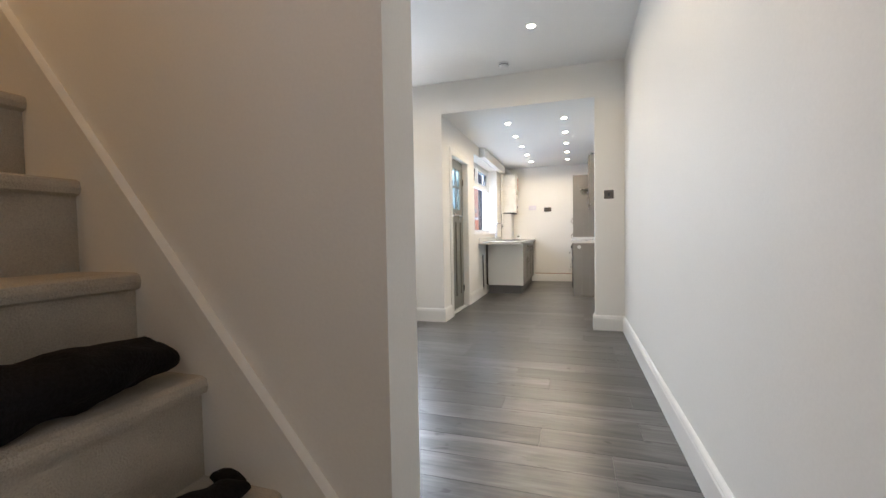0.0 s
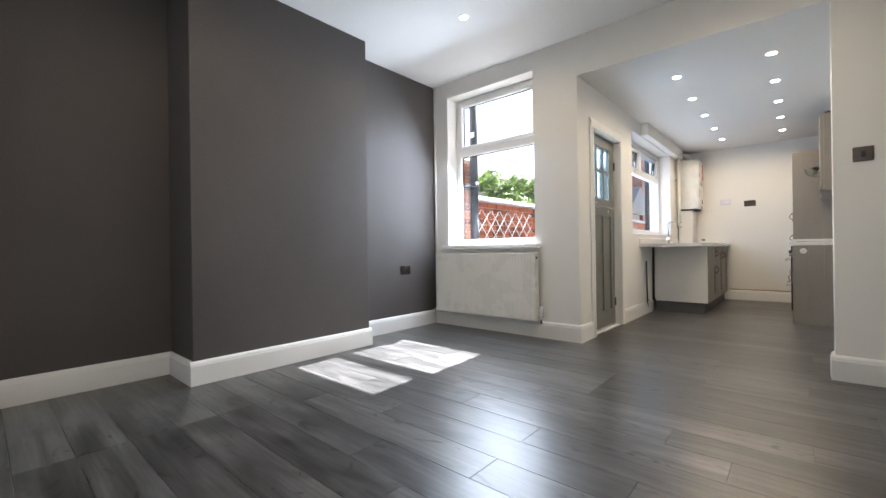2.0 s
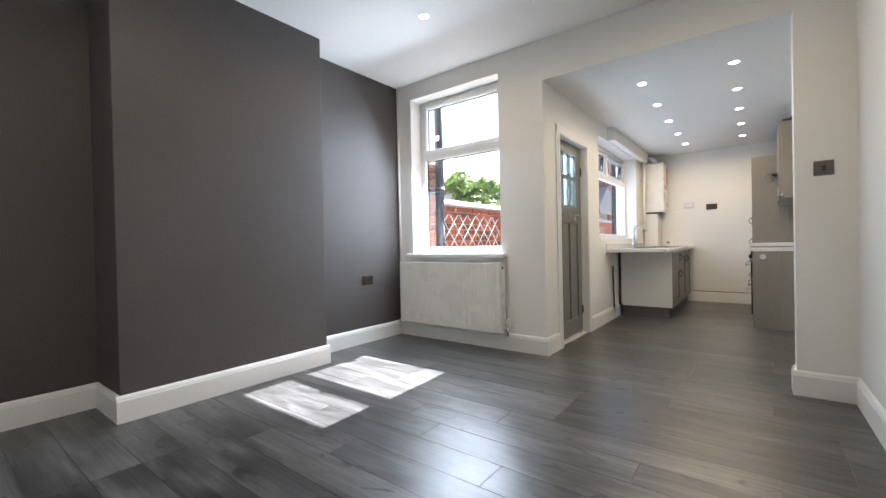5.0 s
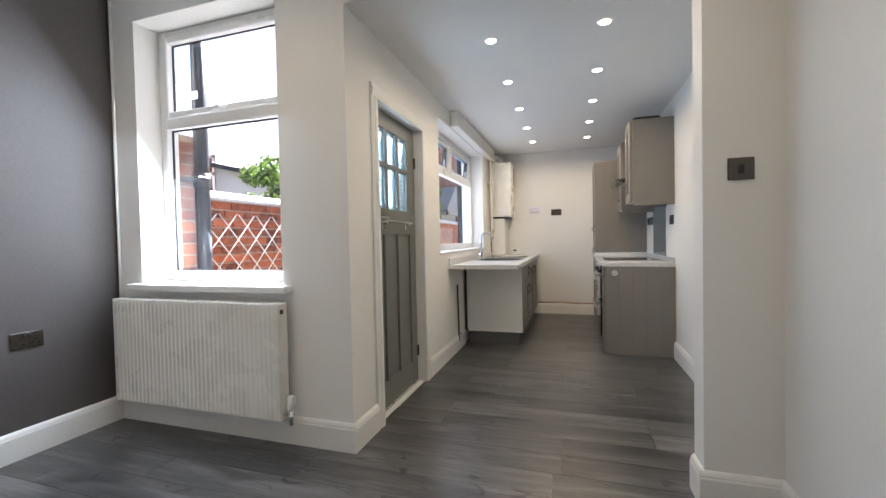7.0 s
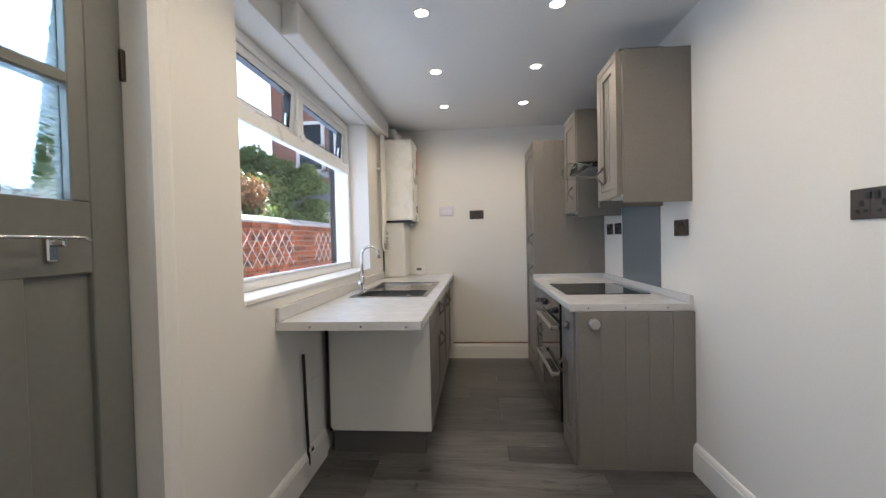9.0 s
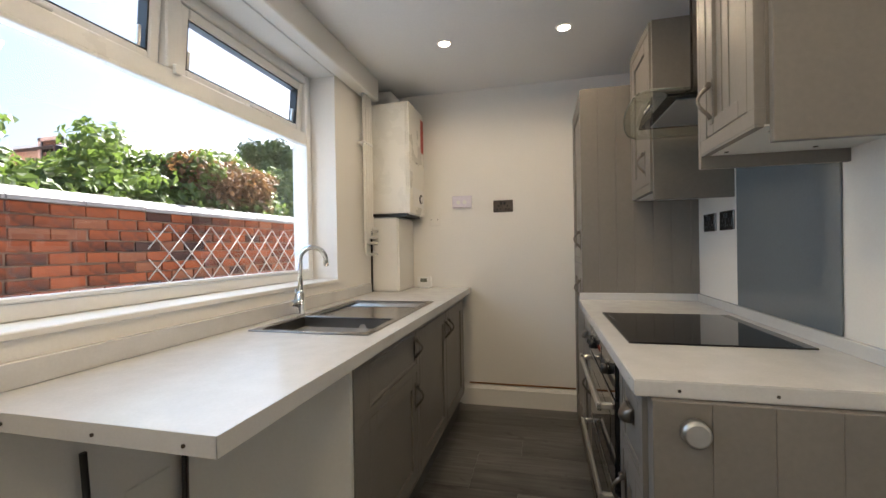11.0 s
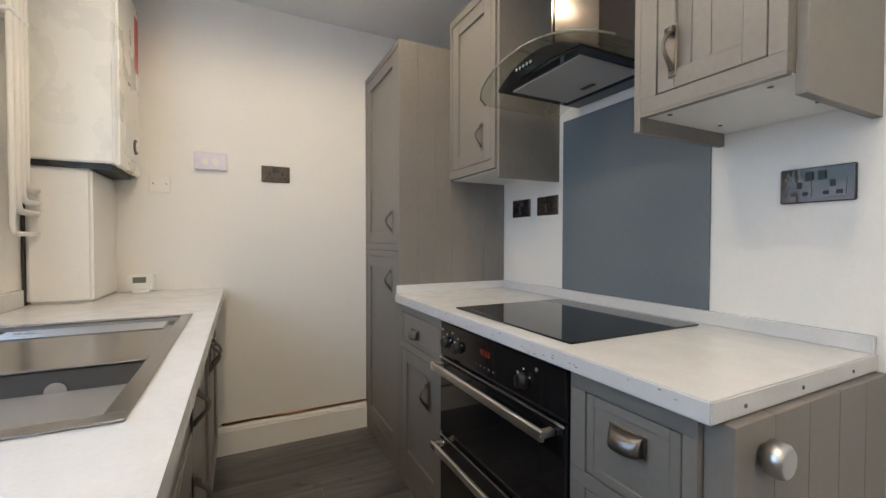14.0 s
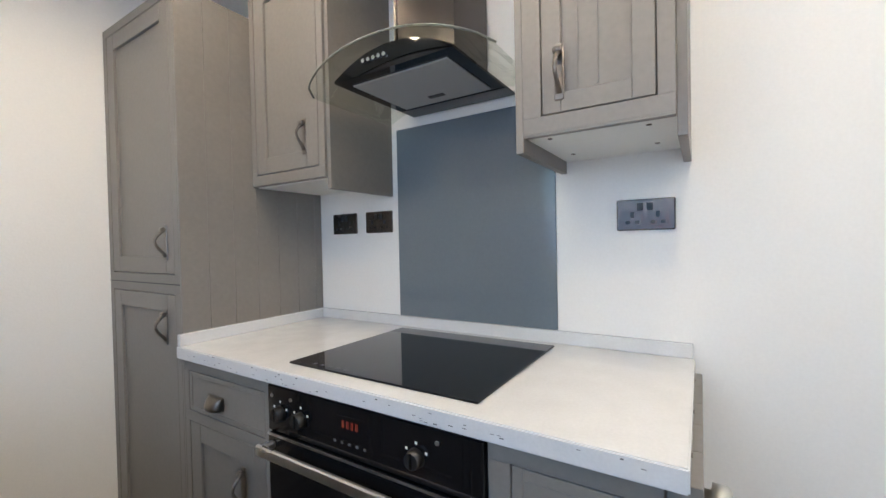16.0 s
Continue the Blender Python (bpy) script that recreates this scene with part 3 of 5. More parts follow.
o, zs = cloth_roll("folded_coat", "black folded coat lying along a carpeted stair tread", [(-0.815, -0.22 + 0.088 * i, 0.8) for i in range(10)] + [(-0.815, 0.640, 0.79)], [0.05, 0.078, 0.085, 0.088, 0.09, 0.088, 0.086, 0.084, 0.082, 0.072, 0.04], 0.68)
o.location.z = RISE * 3 - zs - 0.004
o, zs = cloth_roll("dark_scarf", "crumpled black scarf on the lower carpeted stair", [(-0.66 + 0.012 * i, 0.40 + 0.04 * i, 0.5) for i in range(7)], [0.02, 0.04, 0.05, 0.05, 0.045, 0.035, 0.012], 0.7)
o.location.z = RISE * 2 - zs - 0.003
o, zs = cloth_roll("dark_glove", "crumpled dark glove beside the scarf on the stair", [(-0.70 + 0.022 * i, 0.655 + 0.003 * i, 0.5) for i in range(5)], [0.008, 0.018, 0.022, 0.018, 0.006], 0.7)
o.location.z = RISE * 2 - zs - 0.002

# ---- living room things ----
rad = thing("radiator", "white enamelled panel radiator with vertical flutes under the window", "radiator", (-2.42, 4.5, 0.18))
rx0, rx1, rz0, rz1, ry0, ry1 = -3.055, -1.775, 0.175, 0.835, 4.445, 4.535
prof = []
n = 38
pitch = (rx1 - rx0 - 0.04) / n
for i in range(n):
    u = rx0 + 0.02 + i * pitch
    prof += [(u, ry0 + 0.003), (u + pitch * 0.22, ry0), (u + pitch * 0.62, ry0), (u + pitch * 0.84, ry0 + 0.003)]
prof = [(rx0 + 0.004, ry0 + 0.005)] + prof + [(rx1 - 0.012, ry0 + 0.005), (rx1 - 0.012, ry0 + 0.03), (rx0 + 0.004, ry0 + 0.03)]
part("front_panel", bm_prism(prof, "z", rz0 + 0.012, rz1 - 0.012), M_RAD, rad)
part("panel_seam", bm_boxes([(rx0 + 0.004, rx1 - 0.012, ry0 + 0.004, ry0 + 0.03, rz0, rz0 + 0.014)], 0.003), M_RAD, rad)
part("panel_seam", bm_boxes([(rx0 + 0.004, rx1 - 0.012, ry0 + 0.004, ry0 + 0.03, rz1 - 0.014, rz1 - 0.001)], 0.003), M_RAD, rad)
part("back_panel", bm_boxes([(rx0 + 0.02, rx1 - 0.02, ry1 - 0.02, ry1, rz0 + 0.01, rz1 - 0.02)], 0.003), M_RAD, rad)
part("side_cover", bm_boxes([(rx1 - 0.012, rx1, ry0 + 0.006, ry1, rz0, rz1)], 0.003), M_RAD, rad)
part("side_cover", bm_boxes([(rx0 - 0.006, rx0 + 0.004, ry0 + 0.006, ry1, rz0, rz1)], 0.003), M_RAD, rad)
part("top_grille", bm_boxes([(rx0, rx1, ry0 + 0.006, ry0 + 0.02, rz1 - 0.004, rz1), (rx0, rx1, ry1 - 0.016, ry1, rz1 - 0.004, rz1)] + [(rx0 + 0.01 + i * 0.031, rx0 + 0.024 + i * 0.031, ry0 + 0.02, ry1 - 0.016, rz1 - 0.004, rz1 - 0.001) for i in range(40)]), M_RAD, rad)
part("bleed_valve", bm_boxes([(rx1 - 0.002, rx1 + 0.012, 4.47, 4.49, 0.775, 0.80)], 0.004), M_NICKEL, rad)
part("wall_bracket", bm_boxes([(-2.8, -2.77, ry1, YF, 0.3, 0.7)]), M_RAD, rad)
part("wall_bracket", bm_boxes([(-2.05, -2.02, ry1, YF, 0.3, 0.7)]), M_RAD, rad)
part("valve_tail", bm_tube([(rx1 - 0.01, 4.49, 0.205), (rx1 + 0.06, 4.49, 0.205)], 0.011), M_CHROME, rad)
part("valve_body", bm_tube([(rx1 + 0.045, 4.49, 0.15), (rx1 + 0.045, 4.49, 0.235)], [0.013, 0.016]), M_CHROME, rad)
part("thermostat_head", bm_tube([(rx1 + 0.045, 4.49, 0.235), (rx1 + 0.045, 4.49, 0.25), (rx1 + 0.045, 4.49, 0.305), (rx1 + 0.045, 4.49, 0.315)], [0.015, 0.024, 0.023, 0.016], 14), M_WHITE, rad, "white thermostatic valve head")
part("valve_tail", bm_tube([(rx0 + 0.01, 4.49, 0.205), (rx0 - 0.045, 4.49, 0.205), (rx0 - 0.05, 4.49, 0.20), (rx0 - 0.05, 4.49, 0.155)], 0.010), M_CHROME, rad)
p = part("heating_pipe", bm_tube([(XL + 0.03, YF - 0.014, 0.16), (XL + 0.03, YF - 0.014, HC)], 0.010), M_GLOSS)
tagged(p, "thin white painted heating pipe up the room corner", "pipe", kind="thing")


def put_box(face, c, u0, u1, z0, z1, d0, d1):
    """A box against a wall face: face is '+x', '-x' or '-y', the way it looks."""
    s = 1 if face[0] == "+" else -1
    a, b = sorted((c + s * d0, c + s * d1))
    return (a, b, u0, u1, z0, z1) if face[1] == "x" else (u0, u1, a, b, z0, z1)


def socket(face, c, u, z, w=0.150, material=None, label="black nickel double power socket on the wall", gangs=2, group="wall sockets"):
    at = (c, u, z) if face[1] == "x" else (u, c, z)
    t = thing("wall_socket", label, "socket", at, group)
    part("plate", bm_boxes([put_box(face, c, u - w / 2, u + w / 2, z - 0.046, z + 0.046, 0, 0.008)], 0.003), material or M_NICKEL, t)
    for g in range(gangs):
        k = u + (g - (gangs - 1) / 2) * 0.068
        part("socket_insert", bm_boxes([put_box(face, c, k - 0.026, k + 0.026, z - 0.034, z + 0.010, 0.0075, 0.009)], 0.001), M_NICKEL if material is None else material, t)
        part("pin_hole", bm_boxes([put_box(face, c, k - 0.005, k + 0.005, z - 0.008, z + 0.008, 0.009, 0.0105), put_box(face, c, k - 0.019, k - 0.007, z - 0.027, z - 0.018, 0.009, 0.0105), put_box(face, c, k + 0.007, k + 0.019, z - 0.027, z - 0.018, 0.009, 0.0105)]), M_BLACK, t)
        sw = u + (g - (gangs - 1) / 2) * 0.026
        part("rocker_switch", bm_boxes([put_box(face, c, sw - 0.008, sw + 0.008, z + 0.012, z + 0.034, 0.008, 0.012)], 0.0015), M_BLACK, t)
    return t


socket("+x", XL, 4.066, 0.655)
socket("-x", XKR, 7.043, 1.32, 0.156, material=M_SHINY, label="shiny black nickel double socket above the worktop")
socket("-x", XKR, 8.275, 1.343, label="black nickel double socket between splashback and tall unit")
socket("-x", XKR, 8.072, 1.343, label="black nickel double socket beside the glass splashback")
socket("-x", XKR, 5.92, 1.36, label="black nickel double socket on the bare kitchen wall")
socket("-y", YE, -0.437, 1.547, label="brass-toned double socket on the kitchen end wall")
socket("+x", XKL, 6.90, 0.47, material=M_WHITE, gangs=0, label="white blank socket plate low on the wall under the worktop")
sw = thing("light_switch", "square black nickel light switch on the wall nib", "switch", (0.452, YF, 1.44))
part("plate", bm_boxes([put_box("-y", YF, 0.405, 0.500, 1.395, 1.487, 0, 0.008)], 0.003), M_NICKEL, sw)
part("rocker_switch", bm_boxes([put_box("-y", YF, 0.442, 0.463, 1.422, 1.458, 0.008, 0.013)], 0.002), M_BLACK, sw)
ds = thing("light_switch", "black nickel light switch beside the white cupboard door", "switch", (-1.80, YN, 1.40))
part("plate", bm_boxes([(-1.845, -1.755, YN, YN + 0.009, 1.355, 1.445)], 0.003), M_NICKEL, ds)
part("rocker_switch", bm_boxes([(-1.81, -1.79, YN + 0.009, YN + 0.016, 1.382, 1.418)], 0.002), M_BLACK, ds)
fs = thing("control_switch", "lilac white double control switch on the end wall", "switch", (-0.757, YE, 1.592))
part("plate", bm_boxes([put_box("-y", YE, -0.835, -0.680, 1.545, 1.64, 0, 0.022)], 0.005), M_LILAC, fs)
for k in (-0.785, -0.735):
    part("button", bm_tube([(k, YE - 0.022, 1.588), (k, YE - 0.027, 1.588)], 0.016, 14), M_WHITE, fs)
bp_ = thing("blank_plate", "cream blank wall plate beside the boiler", "wall plate", (-0.985, YE, 1.46))
part("plate", bm_boxes([put_box("-y", YE, -1.03, -0.94, 1.415, 1.505, 0, 0.008)], 0.003), M_WALL, bp_)
for k in (-1.013, -0.957):
    part("screw", bm_boxes([put_box("-y", YE, k - 0.003, k + 0.003, 1.457, 1.463, 0.008, 0.010)]), M_BLACK, bp_)


def downlight(x, y, z):
    t = thing("downlight", "round white recessed ceiling downlight, switched on", "ceiling light", (x, y, z), "recessed downlights")
    bm = bmesh.new()
    n = 24
    rings = [[bm.verts.new((x + r * math.cos(2 * math.pi * k / n), y + r * math.sin(2 * math.pi * k / n), z + dz)) for k in range(n)] for r, dz in ((0.046, 0.0), (0.045, -0.005), (0.036, -0.006), (0.033, -0.001))]
    for a, b in zip(rings, rings[1:]):
        for k in range(n):
            bm.faces.new((a[k], a[(k + 1) % n], b[(k + 1) % n], b[k]))
    bmesh.ops.recalc_face_normals(bm, faces=bm.faces[:])
    part("bezel", bm, M_GLOSS, t)
    part("lamp_face", bm_tube([(x, y, z - 0.0015), (x, y, z - 0.003)], 0.031, 20), M_LAMP, t)
    return t


for ly in KITCHEN_Y:
    for lx in KITCHEN_X:
        downlight(lx, ly, HK)
for lx, ly in LOUNGE_SPOTS:
    downlight(lx, ly, HC)
sa = thing("smoke_alarm", "round white smoke alarm on the ceiling", "smoke alarm", (-0.594, 4.29, HC))
part("base", bm_tube([(-0.594, 4.29, HC), (-0.594, 4.29, HC - 0.012)], 0.056, 24), M_UPVC, sa)
part("cover", bm_tube([(-0.594, 4.29, HC - 0.018), (-0.594, 4.29, HC - 0.036), (-0.594, 4.29, HC - 0.044)], [0.050, 0.046, 0.03], 24), M_UPVC, sa)
part("vent_ring", bm_tube([(-0.594, 4.29, HC - 0.012), (-0.594, 4.29, HC - 0.018)], 0.052, 24), M_BLACK, sa)


# ---- kitchen furniture ----
def bow_handle(parent, xf, s, y, z, L=0.13):
    """A pewter strap handle on a back plate, standing upright."""
    h = part("handle", bm_boxes([tuple(sorted((xf, xf + s * 0.004))) + (y - 0.011, y + 0.011, z - L / 2, z + L / 2)], 0.002), M_PEWTER, parent, "pewter handle")
    pts, rr = [], []
    for i in range(9):
        a = i / 8
        pts.append((xf + s * (0.004 + 0.040 * math.sin(math.pi * min(1, a * 1.05)) * (1 - 0.35 * a)), y, z + L * 0.36 - a * L * 0.74))
        rr.append(0.007 - 0.002 * math.sin(math.pi * a))
    part("grip", bm_tube(pts, rr, 8), M_PEWTER, h)
    part("curl", bm_tube([(xf + s * 0.012, y - 0.010, z + L * 0.36), (xf + s * 0.012, y + 0.010, z + L * 0.36)], 0.008, 8), M_PEWTER, h)


def cup_handle(parent, xf, s, y, z, w=0.09):
    h = part("handle", bm_boxes([tuple(sorted((xf, xf + s * 0.003))) + (y - w / 2, y + w / 2, z - 0.018, z + 0.026)], 0.001), M_PEWTER, parent, "pewter cup handle")
    bm = bmesh.new()
    rows = []
    for i in range(7):
        a = math.pi * 0.5 * i / 6
        row = []
        for j in range(11):
            b = math.pi * j / 10
            row.append(bm.verts.new((xf + s * (0.003 + 0.028 * math.sin(a) * math.sin(b) ** 0.6), y - w * 0.42 * math.cos(b), z + 0.020 - 0.036 * (1 - math.cos(a)) if i else z + 0.022)))
        rows.append(row)
    for a, b in zip(rows, rows[1:]):
        for j in range(10):
            f = bm.faces.new((a[j], a[j + 1], b[j + 1], b[j]))
            f.smooth = True
    bmesh.ops.remove_doubles(bm, verts=bm.verts[:], dist=0.0004)
    bmesh.ops.solidify(bm, geom=bm.faces[:], thickness=0.002)
    part("cup", bm, M_PEWTER, h)


def knob(parent, x, y, z, axis=(0, -1, 0), label="round chrome knob"):
    a = Vector(axis)
    p0 = Vector((x, y, z))
    part("knob", bm_tube([p0, p0 + a * 0.010, p0 + a * 0.012, p0 + a * 0.034, p0 + a * 0.040], [0.018, 0.018, 0.030, 0.030, 0.024], 20), M_STEEL, parent, label)


def shaker(parent, name, xf, s, y0, y1, z0, z1, w=0.062, flat=False):
    def bx(a, b, c, d, d0, d1):
        return tuple(sorted((xf + s * d0, xf + s * d1))) + (a, b, c, d)
    g = 0.003
    y0, y1, z0, z1 = y0 + g, y1 - g, z0 + g, z1 - g
    d = part(name, bm_boxes([bx(y0, y0 + w, z0, z1, -0.022, -0.001), bx(y1 - w, y1, z0, z1, -0.022, -0.001), bx(y0 + w, y1 - w, z0, z0 + w, -0.022, -0.001), bx(y0 + w, y1 - w, z1 - w, z1, -0.022, -0.001)], 0.0015), M_CAB, parent)
    part("centre_panel", bm_boxes([bx(y0 + w, y1 - w, z0 + w, z1 - w, -0.018, -0.004 if flat else -0.011)]), M_CAB, d)
    return d


def unit(name, label, xf, s, depth, y0, y1, z0, z1, rows, top_rail=0.03, stile=0.034, carcass_z=None, cat="cabinet"):
    """A cabinet with an in-frame front at x = xf looking along s; rows of (z0, z1, [(y0, y1)])."""
    t = thing(name, label, cat, (xf - s * depth / 2, (y0 + y1) / 2, z0))
    back = xf - s * depth
    cz0 = carcass_z if carcass_z is not None else z0
    part("body", bm_boxes([tuple(sorted((xf - s * 0.024, back))) + (y0, y1, cz0, z1)], 0.001), M_CAB, t)
    zs = [cz0] + [q for r in rows for q in r[:2]] + [z1]
    bx = []
    fr = tuple(sorted((xf - s * 0.0235, xf)))
    for i in range(0, len(zs), 2):
        bx.append(fr + (y0, y1, zs[i], zs[i + 1]))
    for a, b, cols in rows:
        edges = [y0] + [q for c in cols for q in c] + [y1]
        for i in range(0, len(edges), 2):
            bx.append(fr + (edges[i], edges[i + 1], a, b))
    part("face_frame", bm_boxes(bx, 0.0008), M_CAB, t)
    # black sheet behind each door, the shade of the gaps made solid
    part("gap_shadow", bm_boxes([tuple(sorted((xf - s * 0.0235, xf - s * 0.0225))) + (c[0], c[1], a, b) for a, b, cols in rows for c in cols]), M_BLACK, t)
    return t


def boards(parent, face, c, u0, u1, z0, z1, width=0.098, th=0.012, name="board"):
    u = u0
    while u < u1 - 0.005:
        e = min(u + width, u1)
        part(name, bm_boxes([put_box(face, c, u + 0.0003, e - 0.0003, z0, z1, 0, th)], 0.0014), M_CAB, parent)
        u = e


FR, SR = 0.085, -1     # fronts of the hob side look towards -x
DEPTH_R = XKR - FR - 0.002
tall = unit("tall_cabinet", "tall taupe painted larder cabinet with two shaker doors", FR, SR, DEPTH_R, 8.448, YE - 0.003, 0.0, 2.168, [(0.10, 1.085, [(8.478, 9.005)]), (1.155, 2.135, [(8.478, 9.005)])])
d = shaker(tall, "door", FR, SR, 8.478, 9.005, 1.155, 2.135)
bow_handle(d, FR, SR, 8.535, 1.27)
d = shaker(tall, "door", FR, SR, 8.478, 9.005, 0.10, 1.085)
bow_handle(d, FR, SR, 8.55, 0.965)
part("unit_joint", bm_boxes([(FR - 0.001, FR + 0.001, 8.448, 9.037, 1.118, 1.122)]), M_BLACK, tall)
boards(tall, "-y", 8.448, FR, XKR - 0.001, 0.0, 2.168)

baseA = unit("base_cabinet", "taupe base cabinet with drawer and shaker door beside the oven", FR, SR, DEPTH_R, 7.944, 8.434, 0.0, 0.865, [(0.10, 0.655, [(7.975, 8.405)]), (0.690, 0.830, [(7.975, 8.405)])])
d = shaker(baseA, "drawer", FR, SR, 7.975, 8.405, 0.690, 0.830, 0.016, True)
cup_handle(d, FR, SR, 8.235, 0.745)
d = shaker(baseA, "door", FR, SR, 7.975, 8.405, 0.10, 0.655)
bow_handle(d, FR, SR, 8.09, 0.515)
baseB = unit("base_cabinet", "taupe base cabinet with drawer and door at worktop end", FR, SR, DEPTH_R, 6.957, 7.261, 0.0, 0.865, [(0.10, 0.605, [(6.985, 7.215)]), (0.640, 0.828, [(6.985, 7.215)])])
d = shaker(baseB, "drawer", FR, SR, 6.985, 7.215, 0.640, 0.828, 0.022, True)
cup_handle(d, FR, SR, 7.10, 0.762)
d = shaker(baseB, "door", FR, SR, 6.985, 7.215, 0.10, 0.605)
bow_handle(d, FR, SR, 7.18, 0.49)
endp = thing("end_panel", "taupe tongue-and-groove end panel closing the hob side units", "cabinet panel", (0.4, 6.94, 0))
boards(endp, "-y", 6.955, FR + 0.012, XKR - 0.001, 0.0, 0.868, 0.125, 0.050)
knob(endp, 0.180, 6.905, 0.808, label="round satin chrome knob on the panel")

ov = thing("double_oven", "built-under double oven with black glass doors and steel handles", "oven", (0.35, 7.625, 0.05))
OY0, OY1 = 7.265, 7.940
part("body", bm_boxes([(0.09, 0.66, OY0 + 0.01, OY1 - 0.01, 0.09, 0.862)]), M_BLACK, ov)
part("control_panel", bm_boxes([(0.072, 0.092, OY0, OY1, 0.735, 0.862)], 0.002), M_BGLASS, ov)
for z0, z1, hz in ((0.435, 0.728, 0.700), (0.10, 0.428, 0.398)):
    dr = part("oven_door", bm_boxes([(0.070, 0.092, OY0, OY1, z0, z1)], 0.003), M_BGLASS, ov, "black glass oven door")
    part("door_glass", bm_boxes([(0.0692, 0.0702, OY0 + 0.09, OY1 - 0.09, z0 + 0.05, z1 - 0.07)]), M_BGLASS, dr)
    part("handle", bm_boxes([(0.020, 0.034, OY0 + 0.025, OY1 - 0.012, hz - 0.015, hz + 0.015), (0.03, 0.071, OY0 + 0.03, OY0 + 0.05, hz - 0.010, hz + 0.010), (0.03, 0.071, OY1 - 0.035, OY1 - 0.015, hz - 0.010, hz + 0.010)], 0.004), M_STEEL, dr, "brushed steel bar handle")
    part("trim_strip", bm_boxes([(0.068, 0.0705, OY0, OY1, z1 - 0.006, z1)]), M_STEEL, dr)
for yy in (7.885, 7.80, 7.425):
    k = part("dial", bm_tube([(0.072, yy, 0.790), (0.060, yy, 0.790), (0.050, yy, 0.790)], [0.022, 0.020, 0.018], 18), M_BLACK, ov)
    part("pointer", bm_boxes([(0.0485, 0.0505, yy - 0.003, yy + 0.003, 0.775, 0.808)]), M_BGLASS, k)
    for a, b in ((0, 0.822), (-0.026, 0.805), (0.026, 0.805)):
        part("dial_mark", bm_boxes([(0.0712, 0.0722, yy + a - 0.003, yy + a + 0.003, b - 0.003, b + 0.003)]), M_WHITE, k)
for yy in (7.92, 7.84, 7.37):
    part("indicator", bm_tube([(0.0722, yy, 0.835), (0.069, yy, 0.835)], 0.005, 10), M_STEEL, ov)
disp = part("display", bm_boxes([(0.0708, 0.0722, 7.565, 7.68, 0.785, 0.835)]), M_BGLASS, ov)
for i, yy in enumerate((7.643, 7.628, 7.613, 7.598)):
    part("digit", bm_boxes([(0.0700, 0.0709, yy - 0.003, yy - 0.0015, 0.806, 0.824), (0.0700, 0.0709, yy + 0.0015, yy + 0.003, 0.806, 0.824)]), M_LED, disp)
part("touch_marks", bm_boxes([(0.0710, 0.0722, 7.57 + i * 0.025, 7.578 + i * 0.025, 0.765, 0.771) for i in range(5)]), M_PLINTH, ov)

# worktops
wr = thing("hob_worktop", "white speckled stone-effect worktop with a low upstand", "worktop", (0.4, 7.7, 0.87))
part("slab", bm_boxes([(0.062, XKR - 0.001, 6.922, 8.4345, 0.870, 0.911)], 0.003, 2), M_WTOP, wr)
part("upstand", bm_boxes([(XKR - 0.020, XKR - 0.001, 6.926, 8.4345, 0.911, 0.952)], 0.002), M_WTOP, wr)
part("upstand", bm_boxes([(0.066, XKR - 0.020, 8.416, 8.435, 0.911, 0.952)], 0.002), M_WTOP, wr)
for xx in (0.16, 0.36, 0.58):
    part("screw", bm_tube([(xx, 6.923, 0.888), (xx, 6.9205, 0.888)], 0.004, 8), M_NICKEL, wr)
chips = []
rng = random.Random(3)
for i in range(46):
    yy, zz, L = rng.uniform(6.95, 8.40), rng.uniform(0.876, 0.905), rng.uniform(0.003, 0.010)
    chips.append((0.0612, 0.0622, yy, yy + L, zz, zz + rng.uniform(0.0008, 0.0022)))
tagged(part("chip_marks", bm_boxes(chips), M_PLINTH, wr, "grey flecks along the worn front edge"), kind="stuff")
hob = thing("ceramic_hob", "black glass ceramic hob set on the white worktop", "hob", (0.385, 7.605, 0.911))
part("glass_top", bm_boxes([(0.122, 0.650, 7.300, 7.912, 0.9105, 0.9165)], 0.0025), M_BGLASS, hob)
part("touch_controls", bm_boxes([(0.14, 0.150, 7.70 + i * 0.03, 7.712 + i * 0.03, 0.9166, 0.9169) for i in range(5)]), M_PLINTH, hob)

wl = thing("sink_worktop", "long white worktop under the window with a low upstand", "worktop", (-1.05, 7.7, 0.87))
SX0, SX1, SY0, SY1 = -1.262, -0.792, 7.262, 8.150
bm = bmesh.new()
xs, ys = (XKL + 0.001, SX0, SX1, -0.702), (6.452, SY0, SY1, YE - 0.001)
top = [[bm.verts.new((a, b, 0.916)) for b in ys] for a in xs]
cells = [bm.faces.new((top[i][j], top[i + 1][j], top[i + 1][j + 1], top[i][j + 1])) for i in range(3) for j in range(3) if (i, j) != (1, 1)]
ext = bmesh.ops.extrude_face_region(bm, geom=cells, use_keep_orig=True)
for v in [g_ for g_ in ext["geom"] if isinstance(g_, bmesh.types.BMVert)]:
    v.co.z = 0.876
bmesh.ops.recalc_face_normals(bm, faces=bm.faces[:])
part("slab", bm, M_WTOP, wl)
part("edge_strip", bm_boxes([(-0.702, -0.700, 6.450, YE - 0.001, 0.8762, 0.9158), (XKL + 0.001, -0.700, 6.450, 6.452, 0.8762, 0.9158)]), M_WTOP, wl)
part("upstand", bm_boxes([(XKL + 0.001, XKL + 0.020, 6.455, 8.64, 0.916, 0.982)], 0.003), M_WTOP, wl)
